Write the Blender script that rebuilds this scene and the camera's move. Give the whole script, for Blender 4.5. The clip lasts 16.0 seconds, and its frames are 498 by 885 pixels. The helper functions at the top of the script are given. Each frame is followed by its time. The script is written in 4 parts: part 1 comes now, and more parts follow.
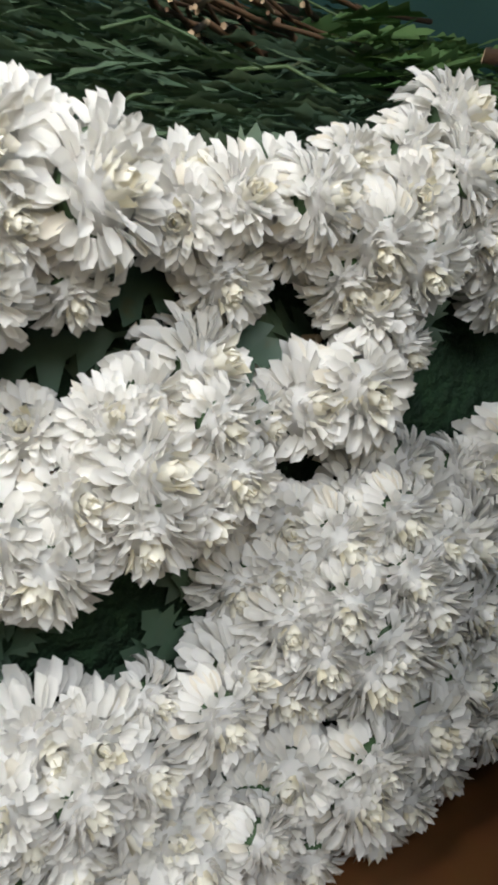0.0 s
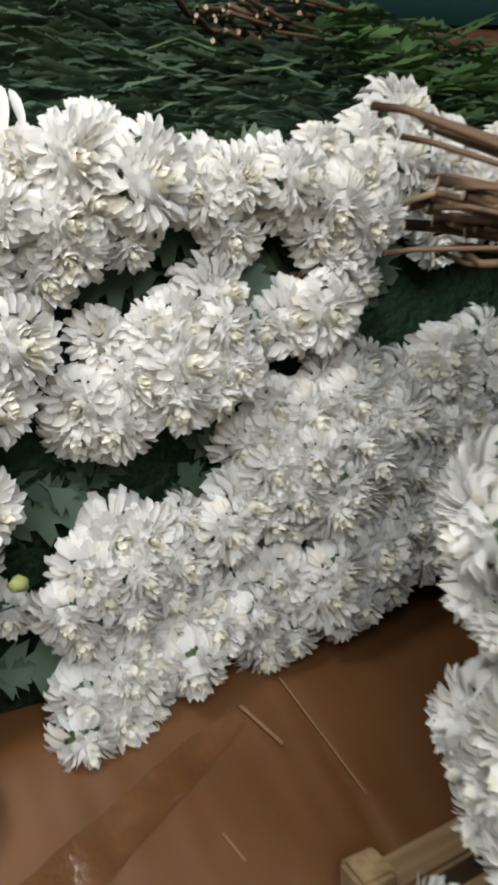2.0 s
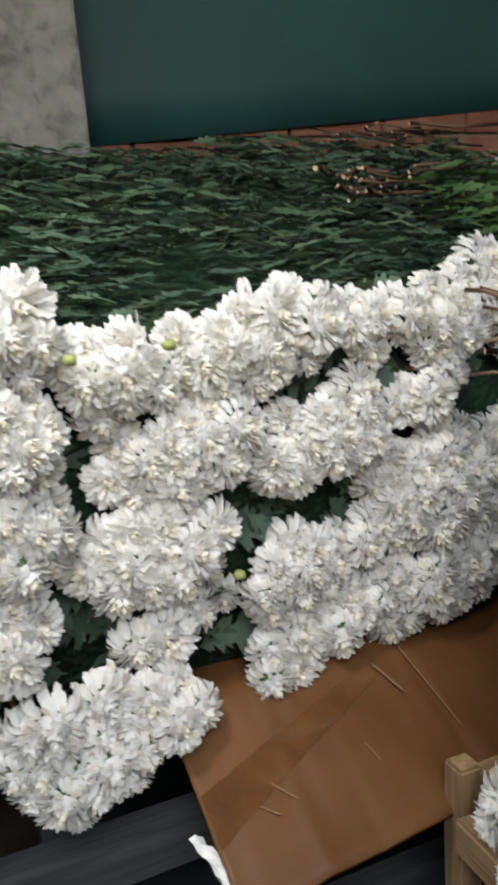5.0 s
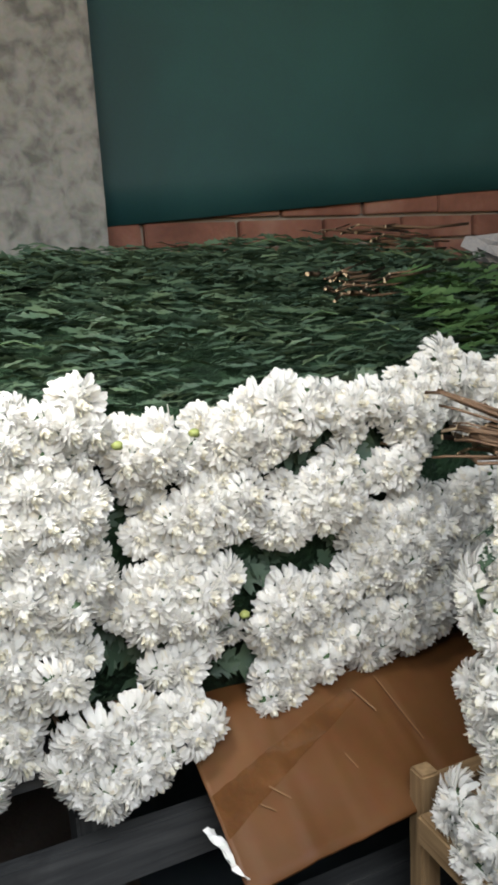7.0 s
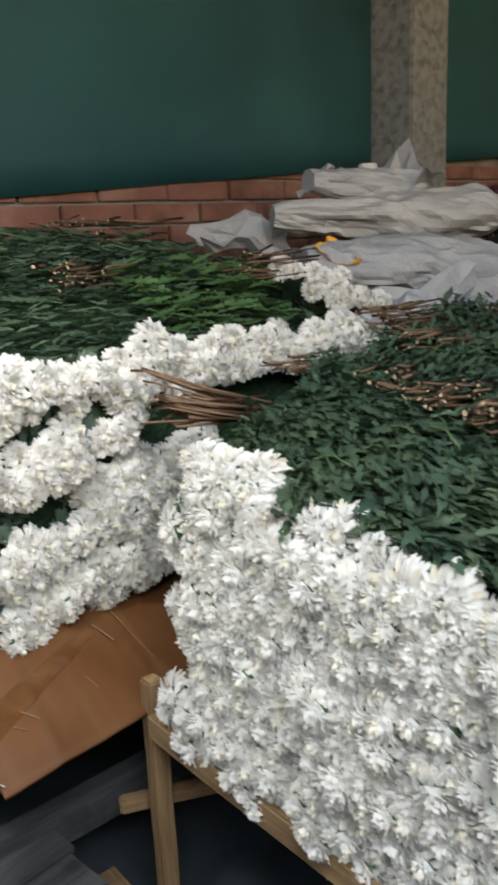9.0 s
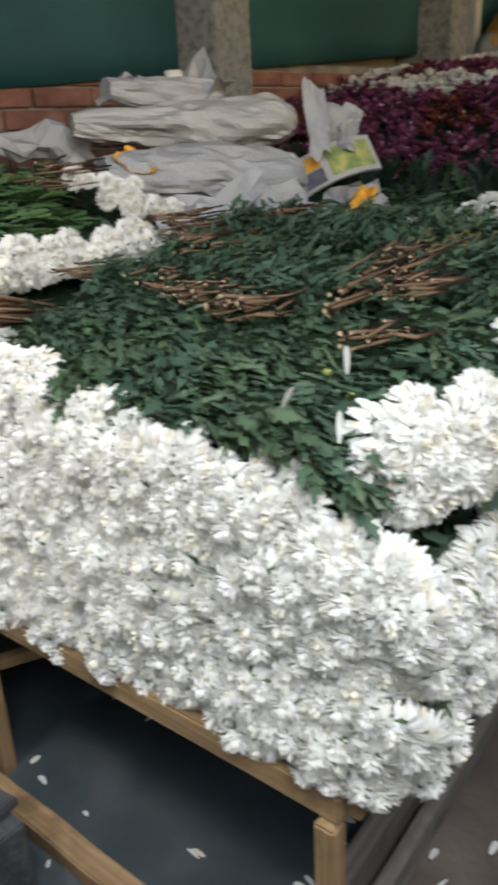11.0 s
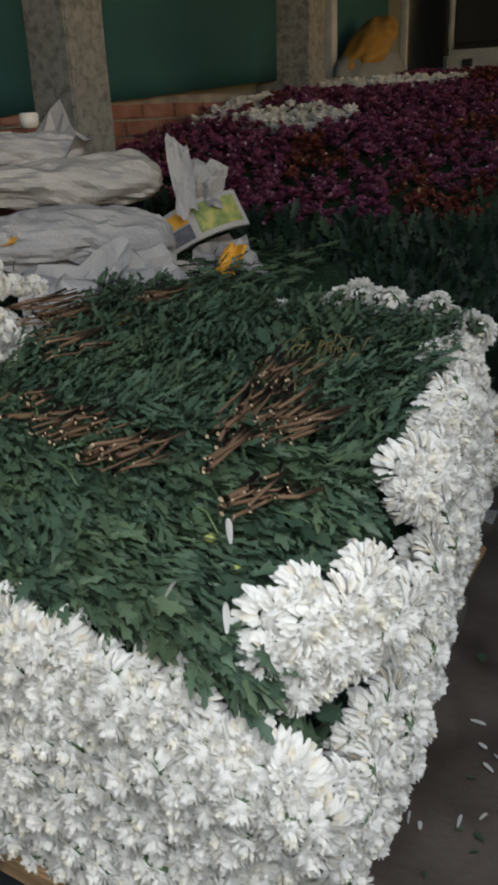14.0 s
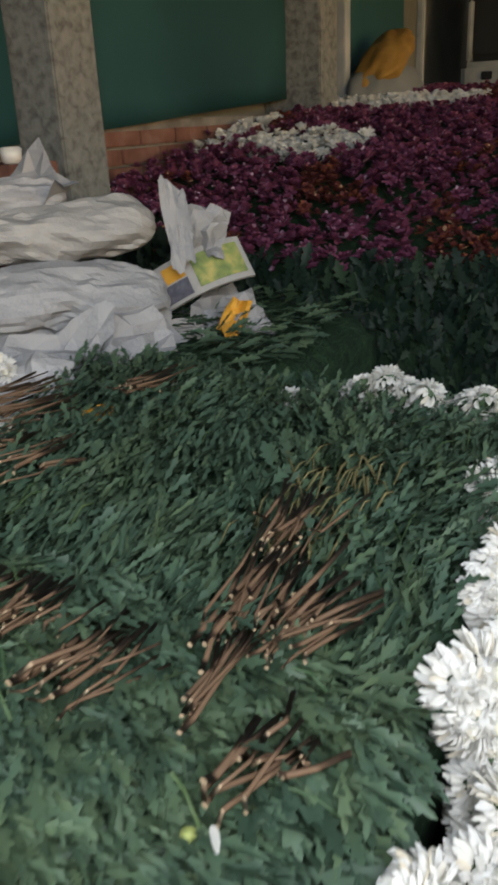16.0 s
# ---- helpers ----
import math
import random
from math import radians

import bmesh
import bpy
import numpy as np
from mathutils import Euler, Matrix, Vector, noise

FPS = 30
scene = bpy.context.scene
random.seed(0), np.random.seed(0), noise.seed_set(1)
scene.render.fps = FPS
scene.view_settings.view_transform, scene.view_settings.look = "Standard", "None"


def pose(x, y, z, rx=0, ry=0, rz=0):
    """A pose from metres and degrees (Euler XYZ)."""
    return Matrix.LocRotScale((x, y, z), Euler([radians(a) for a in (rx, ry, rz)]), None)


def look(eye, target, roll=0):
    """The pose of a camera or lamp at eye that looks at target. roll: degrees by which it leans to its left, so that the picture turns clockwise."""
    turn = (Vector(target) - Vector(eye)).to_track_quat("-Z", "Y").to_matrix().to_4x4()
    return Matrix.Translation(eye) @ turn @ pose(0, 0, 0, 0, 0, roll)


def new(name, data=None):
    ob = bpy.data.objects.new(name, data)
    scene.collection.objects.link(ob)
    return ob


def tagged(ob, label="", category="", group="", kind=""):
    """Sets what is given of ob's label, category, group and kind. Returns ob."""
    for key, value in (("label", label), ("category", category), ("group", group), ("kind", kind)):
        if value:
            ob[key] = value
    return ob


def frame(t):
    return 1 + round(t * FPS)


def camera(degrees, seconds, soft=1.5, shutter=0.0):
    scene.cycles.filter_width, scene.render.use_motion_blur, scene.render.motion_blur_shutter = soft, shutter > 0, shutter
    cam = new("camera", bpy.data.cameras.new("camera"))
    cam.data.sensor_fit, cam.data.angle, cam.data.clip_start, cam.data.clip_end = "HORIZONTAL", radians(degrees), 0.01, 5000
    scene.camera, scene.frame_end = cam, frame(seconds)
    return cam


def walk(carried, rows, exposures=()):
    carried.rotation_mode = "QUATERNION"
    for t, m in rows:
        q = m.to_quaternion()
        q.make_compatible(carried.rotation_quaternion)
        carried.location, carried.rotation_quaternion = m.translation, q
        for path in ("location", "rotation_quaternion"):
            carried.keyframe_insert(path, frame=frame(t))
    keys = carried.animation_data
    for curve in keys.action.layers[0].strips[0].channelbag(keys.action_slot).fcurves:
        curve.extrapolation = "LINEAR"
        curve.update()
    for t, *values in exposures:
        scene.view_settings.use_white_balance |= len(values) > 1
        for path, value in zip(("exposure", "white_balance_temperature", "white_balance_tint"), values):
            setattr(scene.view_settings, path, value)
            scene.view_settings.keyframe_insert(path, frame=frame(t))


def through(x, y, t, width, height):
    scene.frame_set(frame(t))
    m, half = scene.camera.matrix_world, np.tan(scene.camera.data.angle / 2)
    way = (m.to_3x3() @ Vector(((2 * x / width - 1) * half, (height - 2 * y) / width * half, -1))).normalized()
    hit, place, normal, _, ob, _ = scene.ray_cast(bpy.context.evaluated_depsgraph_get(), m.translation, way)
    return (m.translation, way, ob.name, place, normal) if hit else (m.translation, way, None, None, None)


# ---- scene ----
cam = camera(34.6, 16.0, soft=3.3, shutter=0.5)
PATH = [
    (0, (0.032, -0.016, 1.066), (1.067, 1.649, 0.67), -1.9),
    (0.5, (0.026, -0.052, 1.091), (0.968, 1.65, 0.626), -2.2),
    (1, (-0.002, -0.063, 1.063), (0.942, 1.627, 0.561), -2.7),
    (1.5, (-0.042, -0.134, 1.075), (0.894, 1.549, 0.534), -2.4),
    (2, (-0.064, -0.246, 1.083), (0.854, 1.445, 0.538), -2.6),
    (2.5, (-0.08, -0.356, 1.112), (0.816, 1.351, 0.582), -2.5),
    (3, (-0.101, -0.404, 1.132), (0.781, 1.313, 0.608), -3.0),
    (3.5, (-0.137, -0.45, 1.159), (0.734, 1.271, 0.632), -3.1),
    (4, (-0.161, -0.478, 1.167), (0.6, 1.296, 0.642), -4.3),
    (4.5, (-0.212, -0.491, 1.187), (0.563, 1.274, 0.654), -3.9),
    (5, (-0.293, -0.53, 1.224), (0.448, 1.261, 0.732), -4.1),
    (5.2, (-0.317, -0.543, 1.235), (0.419, 1.256, 0.763), -4.0),
    (7.3, (-0.441, -0.749, 1.344), (0.388, 1.024, 0.935), -2.5),
    (7.5, (-0.461, -0.765, 1.345), (0.457, 0.962, 0.929), -2.0),
    (8, (-0.466, -0.848, 1.369), (0.615, 0.77, 0.907), -1.8),
    (8.5, (-0.461, -0.917, 1.388), (0.693, 0.644, 0.906), -2.0),
    (8.7, (-0.454, -0.942, 1.385), (0.748, 0.579, 0.893), -2.3),
    (10.8, (-0.499, -1.206, 1.404), (0.88, 0.051, 0.686), -3.4),
    (11, (-0.494, -1.23, 1.396), (0.939, -0.047, 0.657), -2.9),
    (11.5, (-0.476, -1.286, 1.401), (1.015, -0.182, 0.654), -2.2),
    (12, (-0.46, -1.322, 1.417), (1.098, -0.329, 0.651), -1.2),
    (12.5, (-0.427, -1.324, 1.456), (1.165, -0.399, 0.674), -1.1),
    (13, (-0.39, -1.275, 1.514), (1.233, -0.395, 0.744), -1.4),
    (13.5, (-0.382, -1.208, 1.555), (1.215, -0.285, 0.783), -1.9),
    (14, (-0.375, -1.159, 1.615), (1.218, -0.228, 0.843), -2.4),
    (14.5, (-0.36, -1.111, 1.647), (1.23, -0.171, 0.879), -2.6),
    (15, (-0.284, -1.051, 1.671), (1.294, -0.089, 0.908), -2.7),
    (15.5, (-0.145, -0.99, 1.691), (1.435, -0.028, 0.928), -2.6),
    (16, (0.001, -0.97, 1.703), (1.584, -0.013, 0.945), -2.9),
]
EXPOSURES = [(0, 0.0), (0.5, -0.25), (1, -0.05), (1.5, 0.0), (2.5, 0.0), (3.0, -0.1), (3.6, -0.1), (4.0, 0.25), (4.5, 0.2), (5, 0.0), (7.3, 0.2), (8.7, 0.25), (10.8, 0.5), (12.2, 0.5), (13.2, 0.15), (14.2, -0.1), (15, 0.05), (16, 0.45)]
walk(cam, [(t, look(eye, target, roll)) for t, eye, target, roll in PATH], EXPOSURES)

# ---- light, world, exposure ----
world = bpy.data.worlds.new("dawn_sky")
scene.world = world
world.use_nodes = True
wn = world.node_tree.nodes
sky = wn.new("ShaderNodeTexSky")
sky.sky_type, sky.sun_disc = "NISHITA", False
sky.sun_elevation, sky.sun_rotation = radians(8), radians(200)
wn["Background"].inputs[1].default_value = 0.13
world.node_tree.links.new(sky.outputs[0], wn["Background"].inputs[0])


def area_lamp(name, eye, target, size_x, size_y, watts, colour):
    data = bpy.data.lights.new(name, "AREA")
    data.shape, data.size, data.size_y, data.energy, data.color = "RECTANGLE", size_x, size_y, watts, colour
    ob = new(name, data)
    ob.matrix_world = look(eye, target)
    return ob


area_lamp("tube_lamp_light", (-0.40, -1.50, 2.30), (0.36, -0.40, 0.85), 1.4, 0.9, 54, (0.915, 0.958, 1.0))
area_lamp("bulb_light", (-0.32, 0.05, 1.69), (-0.08, 0.32, 0.95), 0.2, 0.2, 8.2, (1.0, 0.985, 0.96))
# unseen cool fill added on the west to brighten the back; no doorway there
area_lamp("west_fill_light", (-2.6, 1.2, 2.3), (1.2, 0.9, 1.2), 1.6, 1.4, 6, (0.72, 0.87, 1.0))


# ---- materials ----
def material(name, rough=0.6, metal=0.0, spec=0.5):
    m = bpy.data.materials.new(name)
    m.use_nodes = True
    b = m.node_tree.nodes["Principled BSDF"]
    b.inputs["Roughness"].default_value, b.inputs["Metallic"].default_value = rough, metal
    b.inputs["Specular IOR Level"].default_value = spec
    return m, m.node_tree.nodes, m.node_tree.links, b


def noise_node(n, l, scale, detail=4.0, coord=None, distortion=0.0):
    t = n.new("ShaderNodeTexNoise")
    t.inputs["Scale"].default_value, t.inputs["Detail"].default_value = scale, detail
    t.inputs["Distortion"].default_value = distortion
    if coord is not None:
        l.new(coord, t.inputs["Vector"])
    return t


def ramp(n, l, source, stops):
    r = n.new("ShaderNodeValToRGB")
    e = r.color_ramp.elements
    while len(e) < len(stops):
        e.new(0.5)
    for k, (p, c) in enumerate(stops):
        e[k].position, e[k].color = p, (*c, 1)
    l.new(source, r.inputs[0])
    return r


def mix(n, l, a, b, fac, mode="MIX"):
    x = n.new("ShaderNodeMix")
    x.data_type, x.blend_type = "RGBA", mode
    for k, v in ((0, fac), (6, a), (7, b)):
        if isinstance(v, (int, float)):
            x.inputs[k].default_value = v
        elif isinstance(v, tuple):
            x.inputs[k].default_value = (*v, 1)
        else:
            l.new(v, x.inputs[k])
    return x.outputs[2]


def bump(n, l, b, height, strength, distance=0.01):
    k = n.new("ShaderNodeBump")
    k.inputs["Strength"].default_value, k.inputs["Distance"].default_value = strength, distance
    l.new(height, k.inputs["Height"])
    l.new(k.outputs[0], b.inputs["Normal"])


def world_coord(n):
    return n.new("ShaderNodeNewGeometry").outputs["Position"]


def object_coord(n):
    return n.new("ShaderNodeTexCoord").outputs["Object"]


def thin_leafy(name, stops, rough, through, glow=0.35, spec=0.4, grain=160.0, wear=None, relief=0.25, patch=None):
    """A thin petal or leaf: colour by island, light passing through it."""
    m, n, l, b = material(name, rough, 0, spec)
    isl = n.new("ShaderNodeNewGeometry").outputs["Random Per Island"]
    base = ramp(n, l, isl, stops).outputs[0]
    co = world_coord(n)
    fine = noise_node(n, l, grain, 3, co)
    base = mix(n, l, base, fine.outputs[1], 0.10, "SOFT_LIGHT")
    if patch:
        clumps = noise_node(n, l, 8.0, 3, co, 0.8)
        base = mix(n, l, base, patch, ramp(n, l, clumps.outputs[0], [(0.46, (0, 0, 0)), (0.66, (0.45, 0.45, 0.45))]).outputs[0])
    if wear:
        spots = noise_node(n, l, 38, 5, co)
        base = mix(n, l, base, wear, ramp(n, l, spots.outputs[0], [(0.63, (0, 0, 0)), (0.74, (1, 1, 1))]).outputs[0])
    l.new(base, b.inputs["Base Color"])
    bump(n, l, b, fine.outputs[0], relief, 0.002)
    t = n.new("ShaderNodeBsdfTranslucent")
    tint = mix(n, l, base, through, 0.6, "MULTIPLY")
    l.new(tint, t.inputs[0])
    s = n.new("ShaderNodeMixShader")
    s.inputs[0].default_value = glow
    l.new(b.outputs[0], s.inputs[1])
    l.new(t.outputs[0], s.inputs[2])
    l.new(s.outputs[0], n["Material Output"].inputs[0])
    return m


PETAL = thin_leafy("white_petal", [(0, (0.80, 0.79, 0.77)), (0.5, (0.86, 0.852, 0.832)), (0.93, (0.85, 0.832, 0.785)), (1, (0.76, 0.68, 0.54))], 0.6, (1, 0.99, 0.96), 0.50, 0.2, 160, None, 0.08)
CREAM = thin_leafy("cream_inner_petal", [(0, (0.85, 0.825, 0.73)), (0.8, (0.86, 0.845, 0.79)), (1, (0.84, 0.78, 0.60))], 0.6, (1, 0.97, 0.88), 0.42, 0.25)
LEAF = thin_leafy("chrysanthemum_leaf", [(0, (0.031, 0.058, 0.038)), (0.45, (0.048, 0.084, 0.055)), (0.85, (0.066, 0.110, 0.068)), (1, (0.080, 0.12, 0.066))], 0.55, (0.7, 1, 0.4), 0.20, 0.35, 90, (0.05, 0.06, 0.03), 0.25, (0.085, 0.120, 0.058))
FRESH = thin_leafy("fresh_leaf", [(0, (0.045, 0.095, 0.035)), (0.6, (0.060, 0.118, 0.042)), (1, (0.08, 0.14, 0.05))], 0.6, (0.7, 1, 0.4), 0.22, 0.25, 90)
# leaf green darkened to carry the shade on the next stand's side
SHADELEAF = thin_leafy("shaded_deep_green_leaf", [(0, (0.008, 0.018, 0.013)), (0.8, (0.014, 0.032, 0.022)), (1, (0.03, 0.055, 0.03))], 0.6, (0.6, 1, 0.5), 0.1, 0.3, 90)
MAGENTA = thin_leafy("magenta_petal", [(0, (0.11, 0.026, 0.055)), (0.6, (0.17, 0.045, 0.092)), (0.95, (0.24, 0.085, 0.16)), (1, (0.55, 0.40, 0.5))], 0.6, (1, 0.6, 0.8), 0.25, 0.3)
RUST = thin_leafy("rust_red_petal", [(0, (0.090, 0.022, 0.028)), (0.75, (0.14, 0.040, 0.034)), (0.96, (0.24, 0.075, 0.025)), (1, (0.6, 0.42, 0.28))], 0.6, (1, 0.6, 0.4), 0.25, 0.3)
STEM = thin_leafy("woody_stem", [(0, (0.066, 0.040, 0.025)), (0.6, (0.120, 0.072, 0.042)), (1, (0.25, 0.175, 0.105))], 0.7, (0.5, 0.3, 0.2), 0.0, 0.3, 220, (0.06, 0.03, 0.02))
GREEN_STEM = thin_leafy("green_stem", [(0, (0.03, 0.065, 0.025)), (1, (0.07, 0.11, 0.04))], 0.55, (0.6, 0.9, 0.3), 0.0, 0.4)
BUTT = thin_leafy("cut_stem_end", [(0, (0.24, 0.16, 0.10)), (0.6, (0.38, 0.28, 0.18)), (1, (0.62, 0.50, 0.36))], 0.8, (1, 1, 1), 0.0, 0.2)
BUD = thin_leafy("green_yellow_bud", [(0, (0.12, 0.17, 0.04)), (1, (0.26, 0.29, 0.09))], 0.6, (1, 1, 0.5), 0.1)


def timber(name, dark, light, rough=0.75):
    m, n, l, b = material(name, rough, 0, 0.3)
    co = object_coord(n)
    mp = n.new("ShaderNodeMapping")
    mp.inputs["Scale"].default_value = (3, 45, 45)
    l.new(co, mp.inputs[0])
    g = noise_node(n, l, 1.6, 6, mp.outputs[0], 0.6)
    st = noise_node(n, l, 9, 4, world_coord(n))
    base = ramp(n, l, g.outputs[0], [(0.3, dark), (0.7, light)]).outputs[0]
    base = mix(n, l, base, tuple(c * 0.45 for c in dark), ramp(n, l, st.outputs[0], [(0.52, (0, 0, 0)), (0.72, (0.8, 0.8, 0.8))]).outputs[0])
    l.new(base, b.inputs["Base Color"])
    bump(n, l, b, g.outputs[0], 0.5, 0.003)
    return m


WOOD = timber("raw_pine", (0.16, 0.098, 0.048), (0.28, 0.185, 0.095))
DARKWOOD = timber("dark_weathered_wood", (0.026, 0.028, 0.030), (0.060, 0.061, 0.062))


def mottled(name, a, b_, c, scale, rough, bumps=0.4, dist=0.01, fine=60, spec=0.4):
    m, n, l, b = material(name, rough, 0, spec)
    co = world_coord(n)
    big, small = noise_node(n, l, scale, 6, co, 0.4), noise_node(n, l, fine, 5, co)
    base = ramp(n, l, big.outputs[0], [(0.32, a), (0.52, b_), (0.70, c)]).outputs[0]
    base = mix(n, l, base, small.outputs[1], 0.16, "SOFT_LIGHT")
    l.new(base, b.inputs["Base Color"])
    bump(n, l, b, small.outputs[0], bumps, dist)
    r = ramp(n, l, big.outputs[0], [(0.35, (rough * 0.8,) * 3), (0.7, (min(1, rough * 1.15),) * 3)])
    l.new(r.outputs[0], b.inputs["Roughness"])
    return m


CARD = mottled("brown_cardboard", (0.088, 0.035, 0.010), (0.110, 0.045, 0.0135), (0.132, 0.057, 0.018), 5, 0.58, 0.2, 0.002, 40, 0.35)
FLOOR = mottled("damp_earthy_concrete", (0.045, 0.033, 0.026), (0.076, 0.057, 0.046), (0.118, 0.094, 0.078), 3.5, 0.7, 0.5, 0.008, 45)
TARP = mottled("dark_blue_tarpaulin", (0.024, 0.032, 0.036), (0.038, 0.048, 0.053), (0.060, 0.068, 0.073), 4, 0.55, 0.25, 0.004, 30)
CONCRETE = mottled("stained_concrete", (0.085, 0.090, 0.086), (0.160, 0.166, 0.160), (0.200, 0.205, 0.198), 24, 0.9, 0.5, 0.006, 70, 0.2)
BRICK = mottled("red_clay_brick", (0.10, 0.045, 0.034), (0.16, 0.075, 0.056), (0.21, 0.12, 0.095), 7, 0.9, 0.5, 0.004, 80, 0.2)
MORTAR = mottled("grey_mortar", (0.11, 0.10, 0.09), (0.17, 0.155, 0.14), (0.22, 0.2, 0.18), 9, 0.95, 0.5, 0.004, 90, 0.15)
CURTAIN = mottled("green_sheet_cloth", (0.007, 0.034, 0.038), (0.010, 0.047, 0.052), (0.015, 0.062, 0.066), 1.6, 0.65, 0.15, 0.003, 120, 0.3)
CEIL = mottled("sooty_roof_sheet", (0.06, 0.06, 0.06), (0.10, 0.10, 0.10), (0.14, 0.14, 0.14), 2, 0.8, 0.2)
PLASTER = mottled("grimy_plaster", (0.09, 0.10, 0.10), (0.14, 0.15, 0.15), (0.19, 0.20, 0.2), 2, 0.9, 0.3)
PAINTED = mottled("white_painted_metal", (0.18, 0.20, 0.21), (0.25, 0.27, 0.28), (0.32, 0.33, 0.34), 4, 0.5, 0.1)
PVC = mottled("white_plastic", (0.5, 0.5, 0.48), (0.62, 0.61, 0.59), (0.68, 0.67, 0.64), 8, 0.45, 0.05)
YELLOW = mottled("marigold_yellow_sacking", (0.16, 0.085, 0.015), (0.22, 0.12, 0.02), (0.27, 0.16, 0.035), 9, 0.8, 0.4)
DARKGLASS, _n, _l, _b = material("dark_vehicle_glass", 0.15)
_b.inputs["Base Color"].default_value = (0.02, 0.022, 0.025, 1)
# paler than the card, so thin strips carry the tape's glints in colour
TAPE, _n, _l, _b = material("clear_tape_glint", 0.18, 0, 0.7)
_b.inputs["Base Color"].default_value = (0.20, 0.11, 0.055, 1)

WRINKLED = mottled("wrinkled_clear_tape", (0.084, 0.035, 0.012), (0.106, 0.045, 0.015), (0.130, 0.058, 0.022), 20, 0.18, 0.5, 0.002, 120, 0.9)


def newsprint(name, paper, ink, patches):
    """Grey newsprint: columns of tiny unreadable print, a few colour pictures, creases."""
    m, n, l, b = material(name, 0.75, 0, 0.25)
    co = object_coord(n)
    mp = n.new("ShaderNodeMapping")
    mp.inputs["Scale"].default_value = (420, 60, 160)
    l.new(co, mp.inputs[0])
    lines = noise_node(n, l, 1.0, 2, mp.outputs[0])
    blocks = noise_node(n, l, 9, 1, co)
    mask = ramp(n, l, blocks.outputs[0], [(0.47, (0, 0, 0)), (0.5, (1, 1, 1))]).outputs[0]
    printed = mix(n, l, paper, ink, ramp(n, l, lines.outputs[0], [(0.5, (0, 0, 0)), (0.56, (0.55, 0.55, 0.55))]).outputs[0])
    base = mix(n, l, paper, printed, mask)
    hue = noise_node(n, l, 5.5, 0, co)
    for at, colour in patches:
        w = ramp(n, l, hue.outputs[0], [(at - 0.03, (0, 0, 0)), (at, (1, 1, 1)), (at + 0.05, (1, 1, 1)), (at + 0.08, (0, 0, 0))]).outputs[0]
        base = mix(n, l, base, colour, w)
    l.new(base, b.inputs["Base Color"])
    crease = noise_node(n, l, 26, 4, co, 1.2)
    bump(n, l, b, crease.outputs[0], 0.55, 0.012)
    t = n.new("ShaderNodeBsdfTranslucent")
    l.new(base, t.inputs[0])
    s = n.new("ShaderNodeMixShader")
    s.inputs[0].default_value = 0.15
    l.new(b.outputs[0], s.inputs[1])
    l.new(t.outputs[0], s.inputs[2])
    l.new(s.outputs[0], n["Material Output"].inputs[0])
    return m


NEWS = newsprint("newspaper", (0.36, 0.355, 0.36), (0.26, 0.26, 0.28), [])
PAPER = newsprint("plain_wrapping_paper", (0.40, 0.385, 0.37), (0.33, 0.32, 0.31), [])
COLOURNEWS = newsprint("colour_newspaper_page", (0.50, 0.49, 0.47), (0.2, 0.2, 0.24), [(0.40, (0.60, 0.36, 0.12)), (0.55, (0.22, 0.29, 0.10))])
ORANGE = mottled("orange_printed_paper", (0.55, 0.24, 0.02), (0.62, 0.30, 0.03), (0.62, 0.36, 0.06), 14, 0.7, 0.2)


# ---- mesh helpers ----
def mesh_of(name, verts, faces, mats, slots=None, smooth=False):
    me = bpy.data.meshes.new(name)
    me.from_pydata([tuple(v) for v in verts], [], [tuple(f) for f in faces])
    for m in mats:
        me.materials.append(m)
    if slots is not None:
        me.polygons.foreach_set("material_index", np.asarray(slots, np.int32))
    if smooth:
        me.polygons.foreach_set("use_smooth", np.ones(len(me.polygons), bool))
    me.update()
    return me


def part(name, bm, mat, parent=None, label="", m=None, smooth=False):
    me = bpy.data.meshes.new(name)
    bm.to_mesh(me)
    bm.free()
    me.materials.append(mat)
    if smooth:
        me.polygons.foreach_set("use_smooth", np.ones(len(me.polygons), bool))
    ob = new(name, me)
    if parent is not None:
        ob.parent = parent
    if m is not None:
        ob.matrix_local = m
    if label:
        ob["label"] = label
    return ob


def box_bm(sx, sy, sz, bevel=0.004, wobble=0.0, cuts=0, rng=None):
    bm = bmesh.new()
    bmesh.ops.create_cube(bm, size=1)
    bmesh.ops.scale(bm, vec=(sx, sy, sz), verts=bm.verts)
    if cuts:
        long = max(range(3), key=lambda k: (sx, sy, sz)[k])
        edges = [e for e in bm.edges if abs((e.verts[0].co - e.verts[1].co)[long]) > 1e-4]
        bmesh.ops.subdivide_edges(bm, edges=edges, cuts=cuts, use_grid_fill=True)
    if bevel:
        bmesh.ops.bevel(bm, geom=[e for e in bm.edges if len(e.link_faces) == 2 and e.calc_face_angle(0) > 0.5], offset=bevel, segments=2, affect="EDGES")
    if wobble:
        for v in bm.verts:
            v.co += Vector(noise.noise_vector(v.co * 7 + Vector((sx * 31, sy * 17, sz)))) * wobble
    return bm


def empty(name, m):
    ob = new(name)
    ob.matrix_world = m
    return ob


